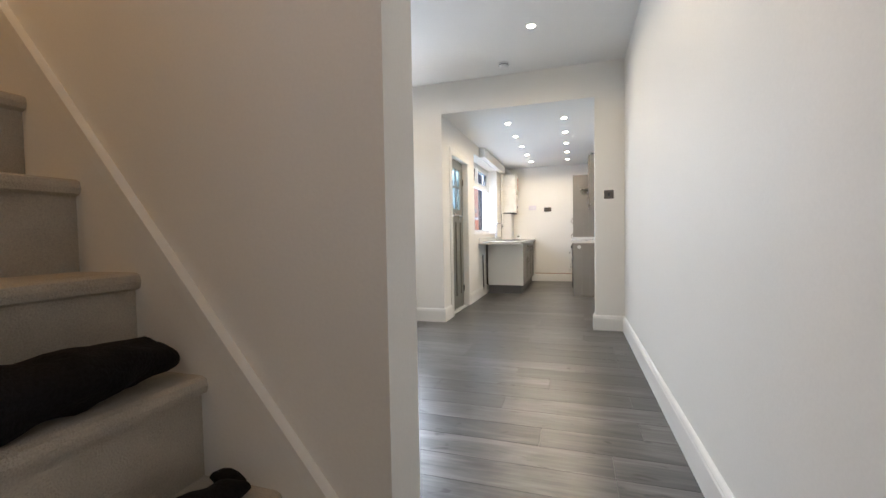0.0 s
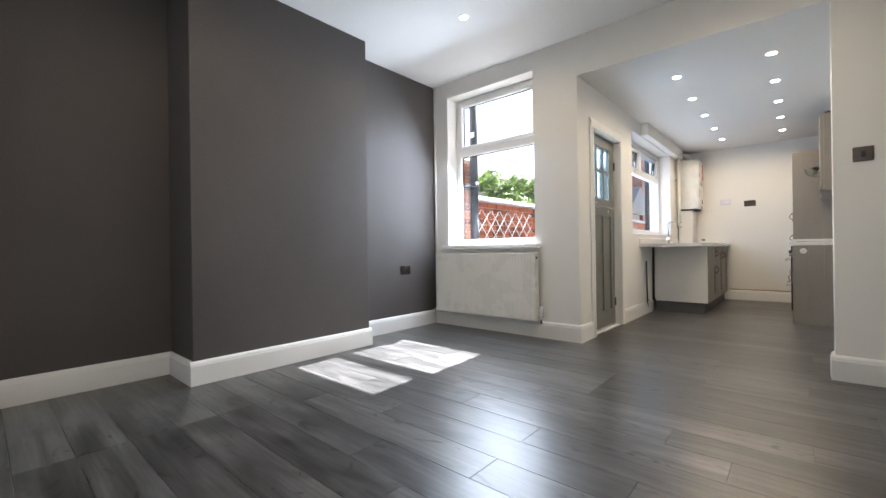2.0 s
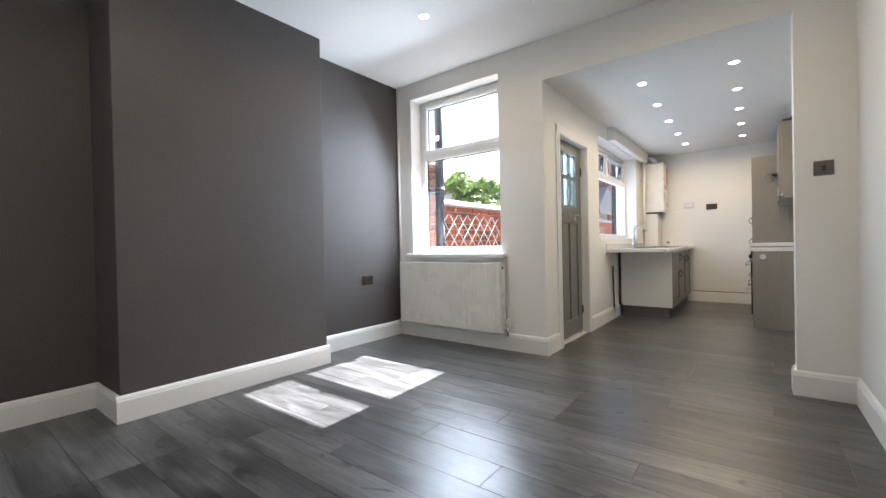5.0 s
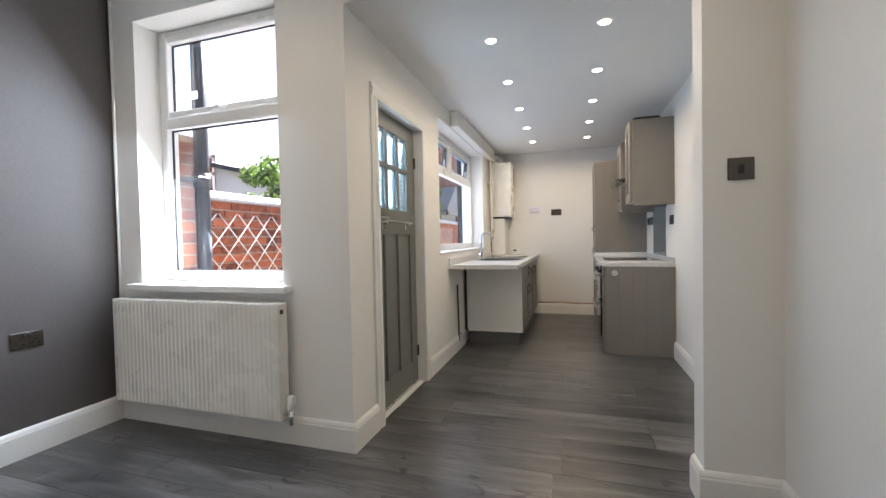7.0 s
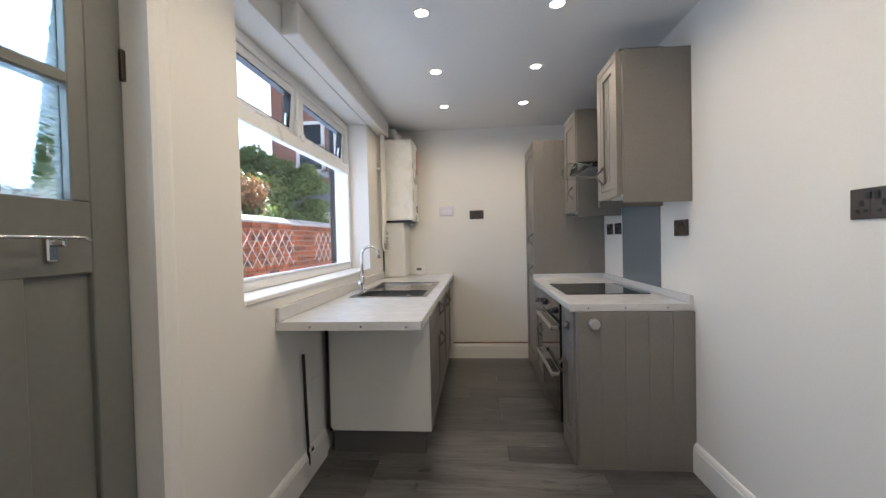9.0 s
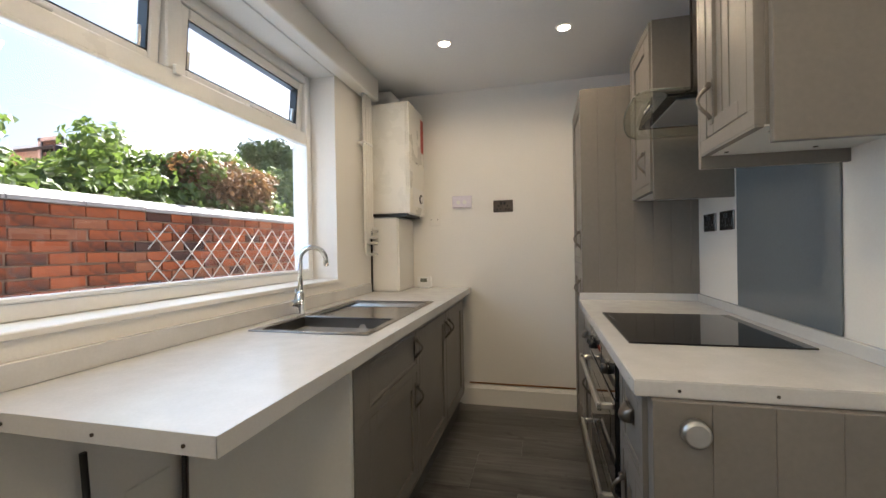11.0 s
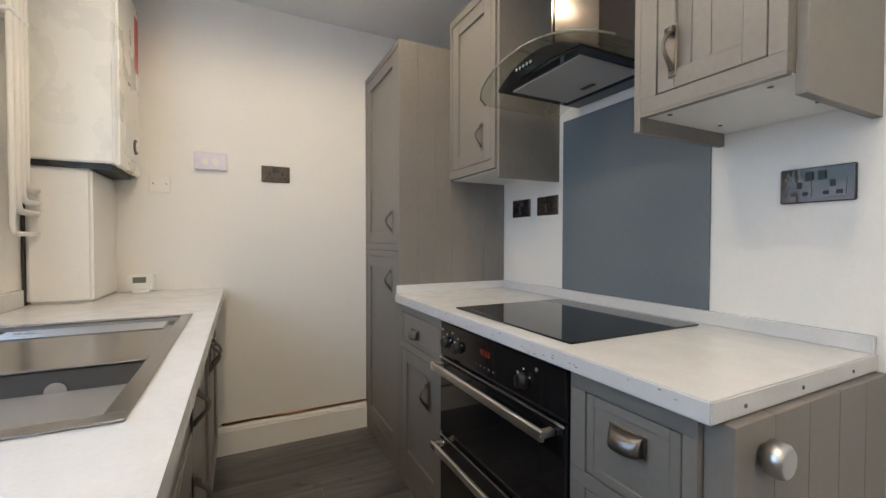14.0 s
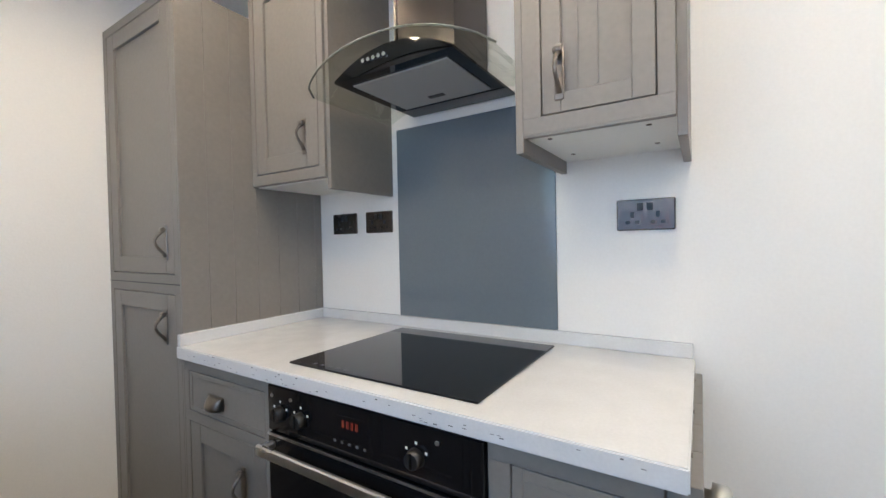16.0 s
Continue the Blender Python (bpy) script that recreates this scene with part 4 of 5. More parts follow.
for xx in (-1.22, -0.98, -0.77):
    part("screw", bm_tube([(xx, 6.450, 0.893), (xx, 6.4475, 0.893)], 0.004, 8), M_NICKEL, wl)

snk = thing("kitchen_sink", "stainless steel inset sink with a bowl and ribbed drainer", "sink", (-1.04, 7.7, 0.916))
part("rim", bm_boxes([(SX0 - 0.022, SX1 + 0.022, SY0 - 0.022, SY0 + 0.012, 0.916, 0.921), (SX0 - 0.022, SX1 + 0.022, SY1 - 0.012, SY1 + 0.022, 0.916, 0.921), (SX0 - 0.022, SX0 + 0.012, SY0 + 0.012, SY1 - 0.012, 0.916, 0.921), (SX1 - 0.012, SX1 + 0.022, SY0 + 0.012, SY1 - 0.012, 0.916, 0.921), (SX0 + 0.012, SX1 - 0.012, 7.585, 7.625, 0.912, 0.920)], 0.002), M_SINK, snk)
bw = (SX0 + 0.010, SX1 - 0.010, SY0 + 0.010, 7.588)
# bowl wears the darkened steel, its shade is in the colour
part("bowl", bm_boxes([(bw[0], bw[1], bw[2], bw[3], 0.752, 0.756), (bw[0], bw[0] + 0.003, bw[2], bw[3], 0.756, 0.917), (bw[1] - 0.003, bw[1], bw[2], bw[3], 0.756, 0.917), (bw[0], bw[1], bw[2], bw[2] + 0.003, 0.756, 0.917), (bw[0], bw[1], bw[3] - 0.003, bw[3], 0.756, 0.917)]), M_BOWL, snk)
part("overflow", bm_tube([(-0.95, 7.584, 0.875), (-0.95, 7.580, 0.875)], 0.018, 14), M_CHROME, snk)
part("waste", bm_tube([(-1.04, 7.43, 0.756), (-1.04, 7.43, 0.759)], 0.045, 18), M_CHROME, snk)
part("drainer", bm_boxes([(SX0 + 0.010, SX1 - 0.010, 7.622, SY1 - 0.010, 0.902, 0.906)]), M_SINK, snk)
for i in range(4):
    yy = 8.010 + i * 0.030
    part("drainer_rib", bm_boxes([(SX0 + 0.04, SX1 - 0.04, yy, yy + 0.014, 0.905, 0.911)], 0.003), M_STEEL, snk)
tap = thing("mixer_tap", "chrome swan neck mixer tap with a side lever", "tap", (-1.305, 7.62, 0.916))
tx, ty = -1.312, 7.65
part("base", bm_tube([(tx, ty, 0.916), (tx, ty, 0.924), (tx, ty, 0.926), (tx, ty, 1.02), (tx, ty, 1.03)], [0.028, 0.028, 0.021, 0.021, 0.013], 16), M_CHROME, tap)
arc = [(tx, ty, 1.02), (tx, ty, 1.12), (tx, ty, 1.185)]
for i in range(1, 10):
    a = math.pi * i / 9 * 0.93
    arc.append((tx + 0.062 * (1 - math.cos(a)) * 0.97, ty + 0.062 * (1 - math.cos(a)) * 0.3, 1.185 + 0.062 * math.sin(a)))
arc.append((arc[-1][0] + 0.002, arc[-1][1] + 0.001, arc[-1][2] - 0.045))
part("spout", bm_tube(arc, [0.0125] * 12 + [0.014], 14), M_CHROME, tap)
part("lever", bm_tube([(tx, ty - 0.018, 0.975), (tx - 0.002, ty - 0.055, 0.975), (tx - 0.002, ty - 0.075, 0.98)], [0.019, 0.018, 0.012], 14), M_CHROME, tap)
part("lever_arm", bm_tube([(tx, ty - 0.05, 0.99), (tx + 0.015, ty - 0.06, 1.05)], 0.004, 8), M_CHROME, tap)

FL, SL = -0.730, 1
DEPTH_L = FL - XKL - 0.004
bl1 = unit("base_cabinet", "taupe base cabinet with drawer and shaker door by sink", FL, SL, DEPTH_L, 7.035, 7.735, 0.0, 0.872, [(0.155, 0.655, [(7.15, 7.690)]), (0.690, 0.842, [(7.15, 7.690)])], carcass_z=0.145)
d = shaker(bl1, "drawer", FL, SL, 7.15, 7.690, 0.690, 0.842, 0.016, True)
bow_handle(d, FL, SL, 7.665, 0.770, 0.11)
d = shaker(bl1, "door", FL, SL, 7.15, 7.690, 0.155, 0.655)
bow_handle(d, FL, SL, 7.665, 0.545, 0.13)
bl2 = unit("sink_cabinet", "taupe two-door base cabinet under the sink drainer", FL, SL, DEPTH_L, 7.740, 8.86, 0.0, 0.872, [(0.155, 0.842, [(7.775, 8.300), (8.310, 8.830)])], carcass_z=0.145)
d = shaker(bl2, "door", FL, SL, 7.775, 8.300, 0.155, 0.842)
bow_handle(d, FL, SL, 8.265, 0.735)
d = shaker(bl2, "door", FL, SL, 8.310, 8.830, 0.155, 0.842)
bow_handle(d, FL, SL, 8.350, 0.735)
pl = thing("cabinet_plinth", "dark grey kick plinth under the sink cabinets", "plinth", (-0.8, 7.9, 0))
part("front_board", bm_boxes([(-0.79, -0.772, 7.04, 8.86, 0.0, 0.144)]), M_PLINTH, pl)
part("return_board", bm_boxes([(-1.335, -0.79, 7.04, 7.058, 0.0, 0.144)]), M_PLINTH, pl)
ip = thing("white_side_panel", "white melamine cabinet side exposed under the worktop", "cabinet panel", (-1.03, 7.02, 0.145))
part("panel", bm_boxes([(-1.345, -0.734, 7.014, 7.033, 0.145, 0.874)], 0.001), M_WHITE, ip)
bk = thing("waste_pipe", "black capped service pipe rising up the wall under the worktop", "pipe", (-1.37, 6.72, 0.1))
part("pipe", bm_tube([(XKL + 0.018, 6.735, 0.09), (XKL + 0.018, 6.700, 0.695)], 0.009), M_BLACK, bk)
part("foot", bm_boxes([(XKL + 0.005, XKL + 0.04, 6.725, 6.755, 0.16, 0.185)], 0.003), M_CHROME, bk)
# no real cable: a black tube draws the dark gap beside the panel
bk2 = thing("dark_gap", "black tube standing in for the dark gap beside the bare cabinet side", "cable", (-1.36, 7.0, 0.2))
part("cable", bm_tube([(XKL + 0.030, 7.006, 0.875), (XKL + 0.030, 7.006, 0.17), (XKL + 0.05, 7.002, 0.15)], 0.008), M_BLACK, bk2)

# wall cabinets
cab2 = unit("wall_cabinet", "taupe wall cabinet with a shaker door between hood and larder", 0.365, -1, XKR - 0.367, 8.012, 8.4345, 1.447, 2.305, [(1.530, 2.265, [(8.042, 8.408)])], carcass_z=1.490)
d = shaker(cab2, "door", 0.365, -1, 8.042, 8.408, 1.530, 2.265)
bow_handle(d, 0.365, -1, 8.115, 1.645)
part("side_panel", bm_boxes([(0.375, XKR - 0.001, 7.994, 8.0115, 1.447, 2.305)], 0.001), M_CAB, cab2)
part("underside", bm_boxes([(0.39, XKR - 0.001, 8.0125, 8.434, 1.486, 1.4895)]), M_WHITE, cab2, "pale unpainted underside")
CF = 0.33
cab1 = unit("wall_cabinet", "taupe wall cabinet with a grooved door and a pale underside", CF, -1, XKR - CF - 0.002, 6.945, 7.27, 1.462, 2.288, [(1.545, 2.25, [(6.978, 7.225)])], carcass_z=1.506)
d = shaker(cab1, "door", CF, -1, 6.978, 7.225, 1.545, 2.25, 0.045)
part("groove_bead", bm_boxes([(CF + 0.0085, CF + 0.0125, 7.095, 7.101, 1.60, 2.20), (CF + 0.0085, CF + 0.0125, 7.14, 7.144, 1.60, 2.20)]), M_CAB, d)
bow_handle(d, CF, -1, 7.18, 1.64)
part("side_panel", bm_boxes([(CF, XKR - 0.001, 7.2705, 7.289, 1.464, 2.288)], 0.001), M_CAB, cab1)
part("side_panel", bm_boxes([(CF + 0.03, XKR - 0.001, 6.925, 6.9445, 1.462, 2.288)], 0.001), M_CAB, cab1)
part("underside", bm_boxes([(CF + 0.02, XKR - 0.001, 6.946, 7.269, 1.502, 1.5055)]), M_WHITE, cab1, "pale unpainted underside")
for xx, yy in ((CF + 0.05, 7.22), (CF + 0.06, 7.), (0.60, 7.22), (0.60, 7.)):
    part("cam_hole", bm_tube([(xx, yy, 1.5025), (xx, yy, 1.5005)], 0.006, 8), M_NICKEL, cab1)
part("front_rail_edge", bm_boxes([(CF + 0.001, CF + 0.02, 6.946, 7.269, 1.500, 1.506)]), M_CAB, cab1)
bt = thing("black_tray", "flat black tray lying on top of the wall cabinet", "tray", (0.45, 7.1, 2.288))
part("tray", bm_boxes([(0.36, 0.62, 6.99, 7.25, 2.288, 2.325)], 0.012, 2), M_BLACK, bt)

# extractor hood
hd = thing("extractor_hood", "black chimney extractor hood with a curved glass canopy", "extractor hood", (0.5, 7.64, 1.75))
HY0, HY1 = 7.325, 7.985
HYC = (HY0 + HY1) / 2
bm = bmesh.new()
rows = []
NU = 24
for i in range(NU + 1):
    u = -1 + 2 * i / NU
    y = HYC + u * (HY1 - HY0) / 2
    z = 1.735 + 0.074 * (1 - abs(u) ** 2.0)
    xf_ = 0.300 - 0.090 * math.sqrt(max(0, 1 - abs(u) ** 3.0))
    rows.append([bm.verts.new((xf_ + (XKR - 0.02 - xf_) * k / 4, y, z)) for k in range(5)])
for a, b in zip(rows, rows[1:]):
    for k in range(4):
        f = bm.faces.new((a[k], a[k + 1], b[k + 1], b[k]))
        f.smooth = True
bmesh.ops.solidify(bm, geom=bm.faces[:], thickness=0.006)
g = part("glass_canopy", bm, M_HGLASS, hd, "clear curved glass canopy")
rim = []
for i in range(NU + 1):
    u = -1 + 2 * i / NU
    rim.append((0.300 - 0.090 * math.sqrt(max(0, 1 - abs(u) ** 3.0)), HYC + u * (HY1 - HY0) / 2, 1.738 + 0.074 * (1 - abs(u) ** 2.0)))
part("canopy_edge", bm_tube(rim, 0.0032, 6), M_UNDER, hd, "dark ground edge of the canopy")
prof = [(HYC - 0.215, 1.752), (HYC + 0.215, 1.752)]
for i in range(13):
    u = 1 - 2 * i / 12
    prof.append((HYC + u * 0.215, 1.760 + 0.062 * (1 - u * u)))
part("body", bm_prism(prof, "x", 0.285, XKR - 0.012), M_BGLASS, hd, "black hood body")
part("filter", bm_boxes([(0.325, 0.60, HYC - 0.175, HYC + 0.175, 1.747, 1.7525)], 0.002), M_FILTER, hd, "grey metal grease filter")
part("filter_latch", bm_boxes([(0.53, 0.55, HYC - 0.03, HYC + 0.03, 1.744, 1.7475)], 0.001), M_BLACK, hd)
for i in range(5):
    part("button", bm_tube([(0.285, HYC + 0.01 + i * 0.020, 1.792), (0.279, HYC + 0.01 + i * 0.020, 1.792)], 0.006, 10), M_CHROME, hd)
part("chimney", bm_boxes([(0.47, XKR - 0.012, HYC - 0.115, HYC + 0.115, 1.80, HK - 0.001)], 0.003), M_DUCT, hd, "dark bronze-grey steel chimney duct")
part("chimney_trim", bm_boxes([(0.466, 0.474, HYC + 0.108, HYC + 0.117, 1.84, HK - 0.001), (0.466, 0.474, HYC - 0.117, HYC - 0.108, 1.84, HK - 0.001)]), M_DUCT, hd)
sp = thing("glass_splashback", "blue-grey glass splashback panel behind the hob", "splashback", (XKR, 7.65, 0.95))
part("panel", bm_boxes([(XKR - 0.008, XKR - 0.001, 7.307, 7.965, 0.9525, 1.716)], 0.0015), M_SPLASH, sp)

# boiler corner
bo = thing("gas_boiler", "white wall-hung gas boiler with a red sticker and a dial", "boiler", (-1.22, 8.84, 1.48))
part("casing", bm_boxes([(XKL + 0.002, -1.085, 8.652, YE - 0.012, 1.490, 2.292)], 0.006, 2), M_RAD, bo)
part("front_cover", bm_boxes([(-1.085, -1.066, 8.648, YE - 0.010, 1.480, 2.298)], 0.008, 3), M_RAD, bo)
part("underside", bm_boxes([(XKL + 0.02, -1.10, 8.67, YE - 0.03, 1.468, 1.490)]), M_BLACK, bo)
part("flue_elbow", bm_tube([(-1.24, 8.84, 2.29), (-1.24, 8.84, 2.35), (-1.28, 8.84, 2.40), (XKL + 0.002, 8.84, 2.40)], 0.05, 16), M_UPVC, bo)
part("sticker", bm_boxes([(-1.0662, -1.0652, 8.945, 9.015, 1.985, 2.245)]), M_RED, bo, "red paper sticker")
cp = part("control_panel", bm_boxes([(-1.0665, -1.0635, 8.735, 9.0, 1.545, 1.685)], 0.001), M_UPVC, bo)
part("dial", bm_tube([(-1.0635, 8.915, 1.612), (-1.056, 8.915, 1.612)], [0.036, 0.033], 20), M_PLINTH, cp)
part("dial_face", bm_tube([(-1.056, 8.915, 1.612), (-1.054, 8.915, 1.612)], 0.024, 18), M_UPVC, cp)
part("maker_mark", bm_boxes([(-1.0660, -1.0650, 8.81, 8.85, 1.875, 1.882)]), M_PLINTH, bo)
bx_ = thing("pipe_boxing", "white boxed pipe casing under the boiler", "boxing", (-1.27, 8.85, 0.916))
part("casing", bm_boxes([(XKL + 0.012, -1.165, 8.672, YE - 0.001, 0.9165, 1.466)], 0.012, 3), M_WALL, bx_)
# black strip added in the slit by the wall as its shade
part("shadow_gap", bm_boxes([(XKL + 0.002, XKL + 0.010, 8.672, 8.70, 0.9165, 1.466)]), M_BLACK, bx_)
for i, (yy, zl) in enumerate(((8.475, 1.195), (8.515, 1.275), (8.550, 1.315), (8.585, 1.365))):
    p = thing("boiler_pipe", "white painted copper pipe bending into the boxing", "pipe", (XKL + 0.02, yy, zl), "boiler pipes")
    part("pipe", bm_tube([(XKL + 0.052, yy, 2.312), (XKL + 0.052, yy, zl + 0.03), (XKL + 0.052, yy + 0.008, zl + 0.009), (XKL + 0.052, yy + 0.03, zl), (XKL + 0.052, 8.675, zl)], 0.0115 if i else 0.009), M_WALL, p)
    part("clip", bm_boxes([(XKL + 0.001, XKL + 0.064, yy - 0.014, yy + 0.014, 1.965, 1.98)], 0.002), M_UPVC, p)
th = thing("room_thermostat", "small white thermostat standing on the worktop", "thermostat", (-1.06, 8.97, 0.917))
part("case", bm_boxes([(-1.115, -1.0, 8.955, 8.985, 0.928, 1.005)], 0.006, 2), M_UPVC, th)
part("screen", bm_boxes([(-1.088, -1.035, 8.953, 8.956, 0.965, 0.993)]), M_UNDER, th)
part("foot", bm_boxes([(-1.09, -1.02, 8.94, 9.0, 0.9162, 0.93)], 0.003), M_UPVC, th)
cpn = thing("copper_pipe_run", "thin copper pipe lying along the skirting top", "pipe", (-0.3, YE - 0.01, 0.165))
part("pipe", bm_tube([(-0.72, YE - 0.008, 0.168), (0.08, YE - 0.008, 0.168)], 0.0065), M_COPPER, cpn)

# ---- outside ----
GZ = -0.10
struct("ground", bm_boxes([(-400, 400, -400, 400, GZ - 0.2, GZ)]), M_CONC, "grey concrete yard and ground beyond", "ground")
BX = -3.42
COURSE, BL = 0.0855, 0.236


def brick_mesh(name, length, height, thick, material):
    me = bpy.data.meshes.new(name)
    bm = bm_boxes([(-thick / 2, thick / 2, -length / 2, length / 2, -height / 2, height / 2)], 0.004)
    bm.to_mesh(me)
    bm.free()
    me.materials.append(material)
    return me


gw = thing("garden_wall", "weathered red brick garden wall with sloping stone coping", "wall", (BX, 9, GZ))
part("mortar_core", bm_boxes([(BX - 0.21, BX - 0.010, 4.0, 17.0, GZ, 1.60)]), M_MORTAR, gw)
rng = random.Random(11)
y = 4.0
while y < 17.0:
    e = y + 0.46
    prof = [(BX - 0.27, 1.585), (BX + 0.045, 1.585), (BX + 0.045, 1.612), (BX - 0.10, 1.690), (BX - 0.12, 1.690), (BX - 0.27, 1.612)]
    o = part("coping_stone", bm_prism(prof, "y", y + 0.004, e - 0.004), M_COPE, gw)
    o.location.z += rng.uniform(-0.005, 0.005)
    y = e


def trellis(y0, y1, z0, z1):
    t = thing("trellis", "white expanding lattice trellis fixed to the brick wall", "trellis", (BX + 0.02, y0, z0), "wall trellises")
    step, h, w = 0.240, z1 - z0, 0.0055
    k = y0 - h
    while k < y1:
        for sgn, xo in ((1, 0.012), (-1, 0.020)):
            a = [k, z0] if sgn > 0 else [k, z1]
            b = [k + h * 0.92, z1] if sgn > 0 else [k + h * 0.92, z0]
            if a[0] < y0:
                f = (y0 - a[0]) / (b[0] - a[0])
                a = [y0, a[1] + (b[1] - a[1]) * f] if f < 0.97 else None
            if a and b[0] > y1:
                f = (y1 - a[0]) / (b[0] - a[0])
                b = [y1, a[1] + (b[1] - a[1]) * f] if f > 0.03 else None
            if a and b:
                part("slat", bm_tube([(BX + xo, a[0], a[1]), (BX + xo, b[0], b[1])], w, 4), M_TREL, t)
        k += step
    return t


trellis(8.64, 11.05, 0.96, 1.48)
trellis(5.2, 7.35, 0.70, 1.46)
trellis(11.9, 13.6, 0.94, 1.47)

# shrubs behind the wall


def leaves(name, label, material, y0, y1, top, count, seed, size=0.045, x0=-5.2, x1=-3.72, zb=0.5):
    r = np.random.default_rng(seed)
    nc = max(6, int((y1 - y0) * 34))
    cy = r.uniform(y0, y1, nc)
    ch = np.array([top(q) for q in cy])
    cz = zb + (ch - zb) * r.uniform(0.25, 1.0, nc) ** 0.6 - 0.12
    cx = r.uniform(x0, x1, nc)
    which = r.integers(0, nc, count)
    d = r.normal(size=(count, 3))
    d /= np.linalg.norm(d, axis=1)[:, None]
    rad_ = 0.22 * r.uniform(0.55, 1.15, count)
    c = np.stack([cx, cy, cz], 1)[which] + d * rad_[:, None] * np.array([1.0, 1.0, 0.75])
    nrm = d + r.normal(size=(count, 3)) * 0.55 + np.array([0, 0, 0.35])
    nrm /= np.linalg.norm(nrm, axis=1)[:, None]
    t1 = np.cross(nrm, r.normal(size=(count, 3)))
    t1 /= np.linalg.norm(t1, axis=1)[:, None]
    t2 = np.cross(nrm, t1)
    s = size * r.uniform(0.6, 1.3, count)[:, None]
    quad = np.stack([c - t1 * s, c + t2 * s * 0.62 + nrm * s * 0.15, c + t1 * s * 1.1, c - t2 * s * 0.62 + nrm * s * 0.15], 1).reshape(-1, 3)
    idx = np.arange(count * 4).reshape(-1, 4)
    me = bpy.data.meshes.new(name)
    me.from_pydata(quad.tolist(), [], idx.tolist())
    me.materials.append(material)
    o = new(name, me)
    return tagged(o, label, "hedge", kind="stuff")


def hedge_top(y):
    return 2.36 + 0.08 * min(1, max(0, (y - 8.5) / 2)) + 0.07 * math.sin(y * 1.9) + 0.06 * math.sin(y * 4.3 + 1) + (1.05 * max(0, 1 - abs(y - 12.4) / 1.1))


leaves("ivy_hedge", "dense sunlit green ivy hedge behind the wall", M_LEAF, 7.25, 13.4, hedge_top, 52000, 4, size=0.042)
leaves("ivy_hedge_front", "green ivy spilling to the wall top", M_LEAF, 7.2, 13.0, lambda y: 1.95 + 0.1 * math.sin(y * 3), 7000, 9, x0=-3.9, x1=-3.7, zb=1.4)
leaves("dry_shrub", "browned dry patch in the hedge", M_LEAFR, 9.4, 10.6, lambda y: 2.3, 5200, 6, size=0.035, x0=-4.0, x1=-3.72, zb=1.5)
tree = thing("hedge_trunk", "gnarled shrub trunk inside the hedge", "shrub", (-4.4, 12.2, GZ))
part("trunk", bm_tube([(-4.4, 12.2, GZ), (-4.42, 12.22, 1.0), (-4.38, 12.3, 2.0), (-4.4, 12.4, 2.9)], [0.09, 0.07, 0.05, 0.02]), M_BARK, tree)
part("limb", bm_tube([(-4.4, 12.22, 1.1), (-4.3, 11.9, 1.7), (-4.25, 11.6, 2.2)], [0.05, 0.035, 0.012]), M_BARK, tree)

# rain pipes on the outer walls
rp = thing("rain_pipe", "black rain pipe beside the living room window", "drainpipe", (-2.90, 5.0, GZ), "rain pipes")
part("pipe", bm_tube([(-2.905, 5.02, GZ), (-2.905, 5.02, 3.6)], 0.052, 16), M_PIPE, rp)
for zz in (0.4, 1.66, 2.9):
    part("socket_collar", bm_tube([(-2.905, 5.02, zz - 0.05), (-2.905, 5.02, zz + 0.05)], 0.062, 16), M_PIPE, rp)
    part("bracket", bm_boxes([(-3.0, -2.81, 4.9, 5.0, zz - 0.015, zz + 0.015)], 0.003), M_PIPE, rp)
# flat white box stands for the white bracket high on the pipe
part("bracket_band", bm_boxes([(-2.95, -2.86, 4.964, 4.968, 2.26, 2.32)]), M_WHITE, rp, "flat white band standing for the pipe's white bracket")
rp2 = thing("rain_pipe", "grey-black rain pipe past the kitchen window", "drainpipe", (-1.78, 8.42, GZ), "rain pipes")
part("pipe", bm_tube([(-1.78, 8.42, GZ), (-1.78, 8.42, 3.4)], 0.045, 16), M_PIPE, rp2)
part("bracket", bm_boxes([(-1.8, -1.70, 8.36, 8.48, 1.95, 1.98)], 0.003), M_PIPE, rp2)


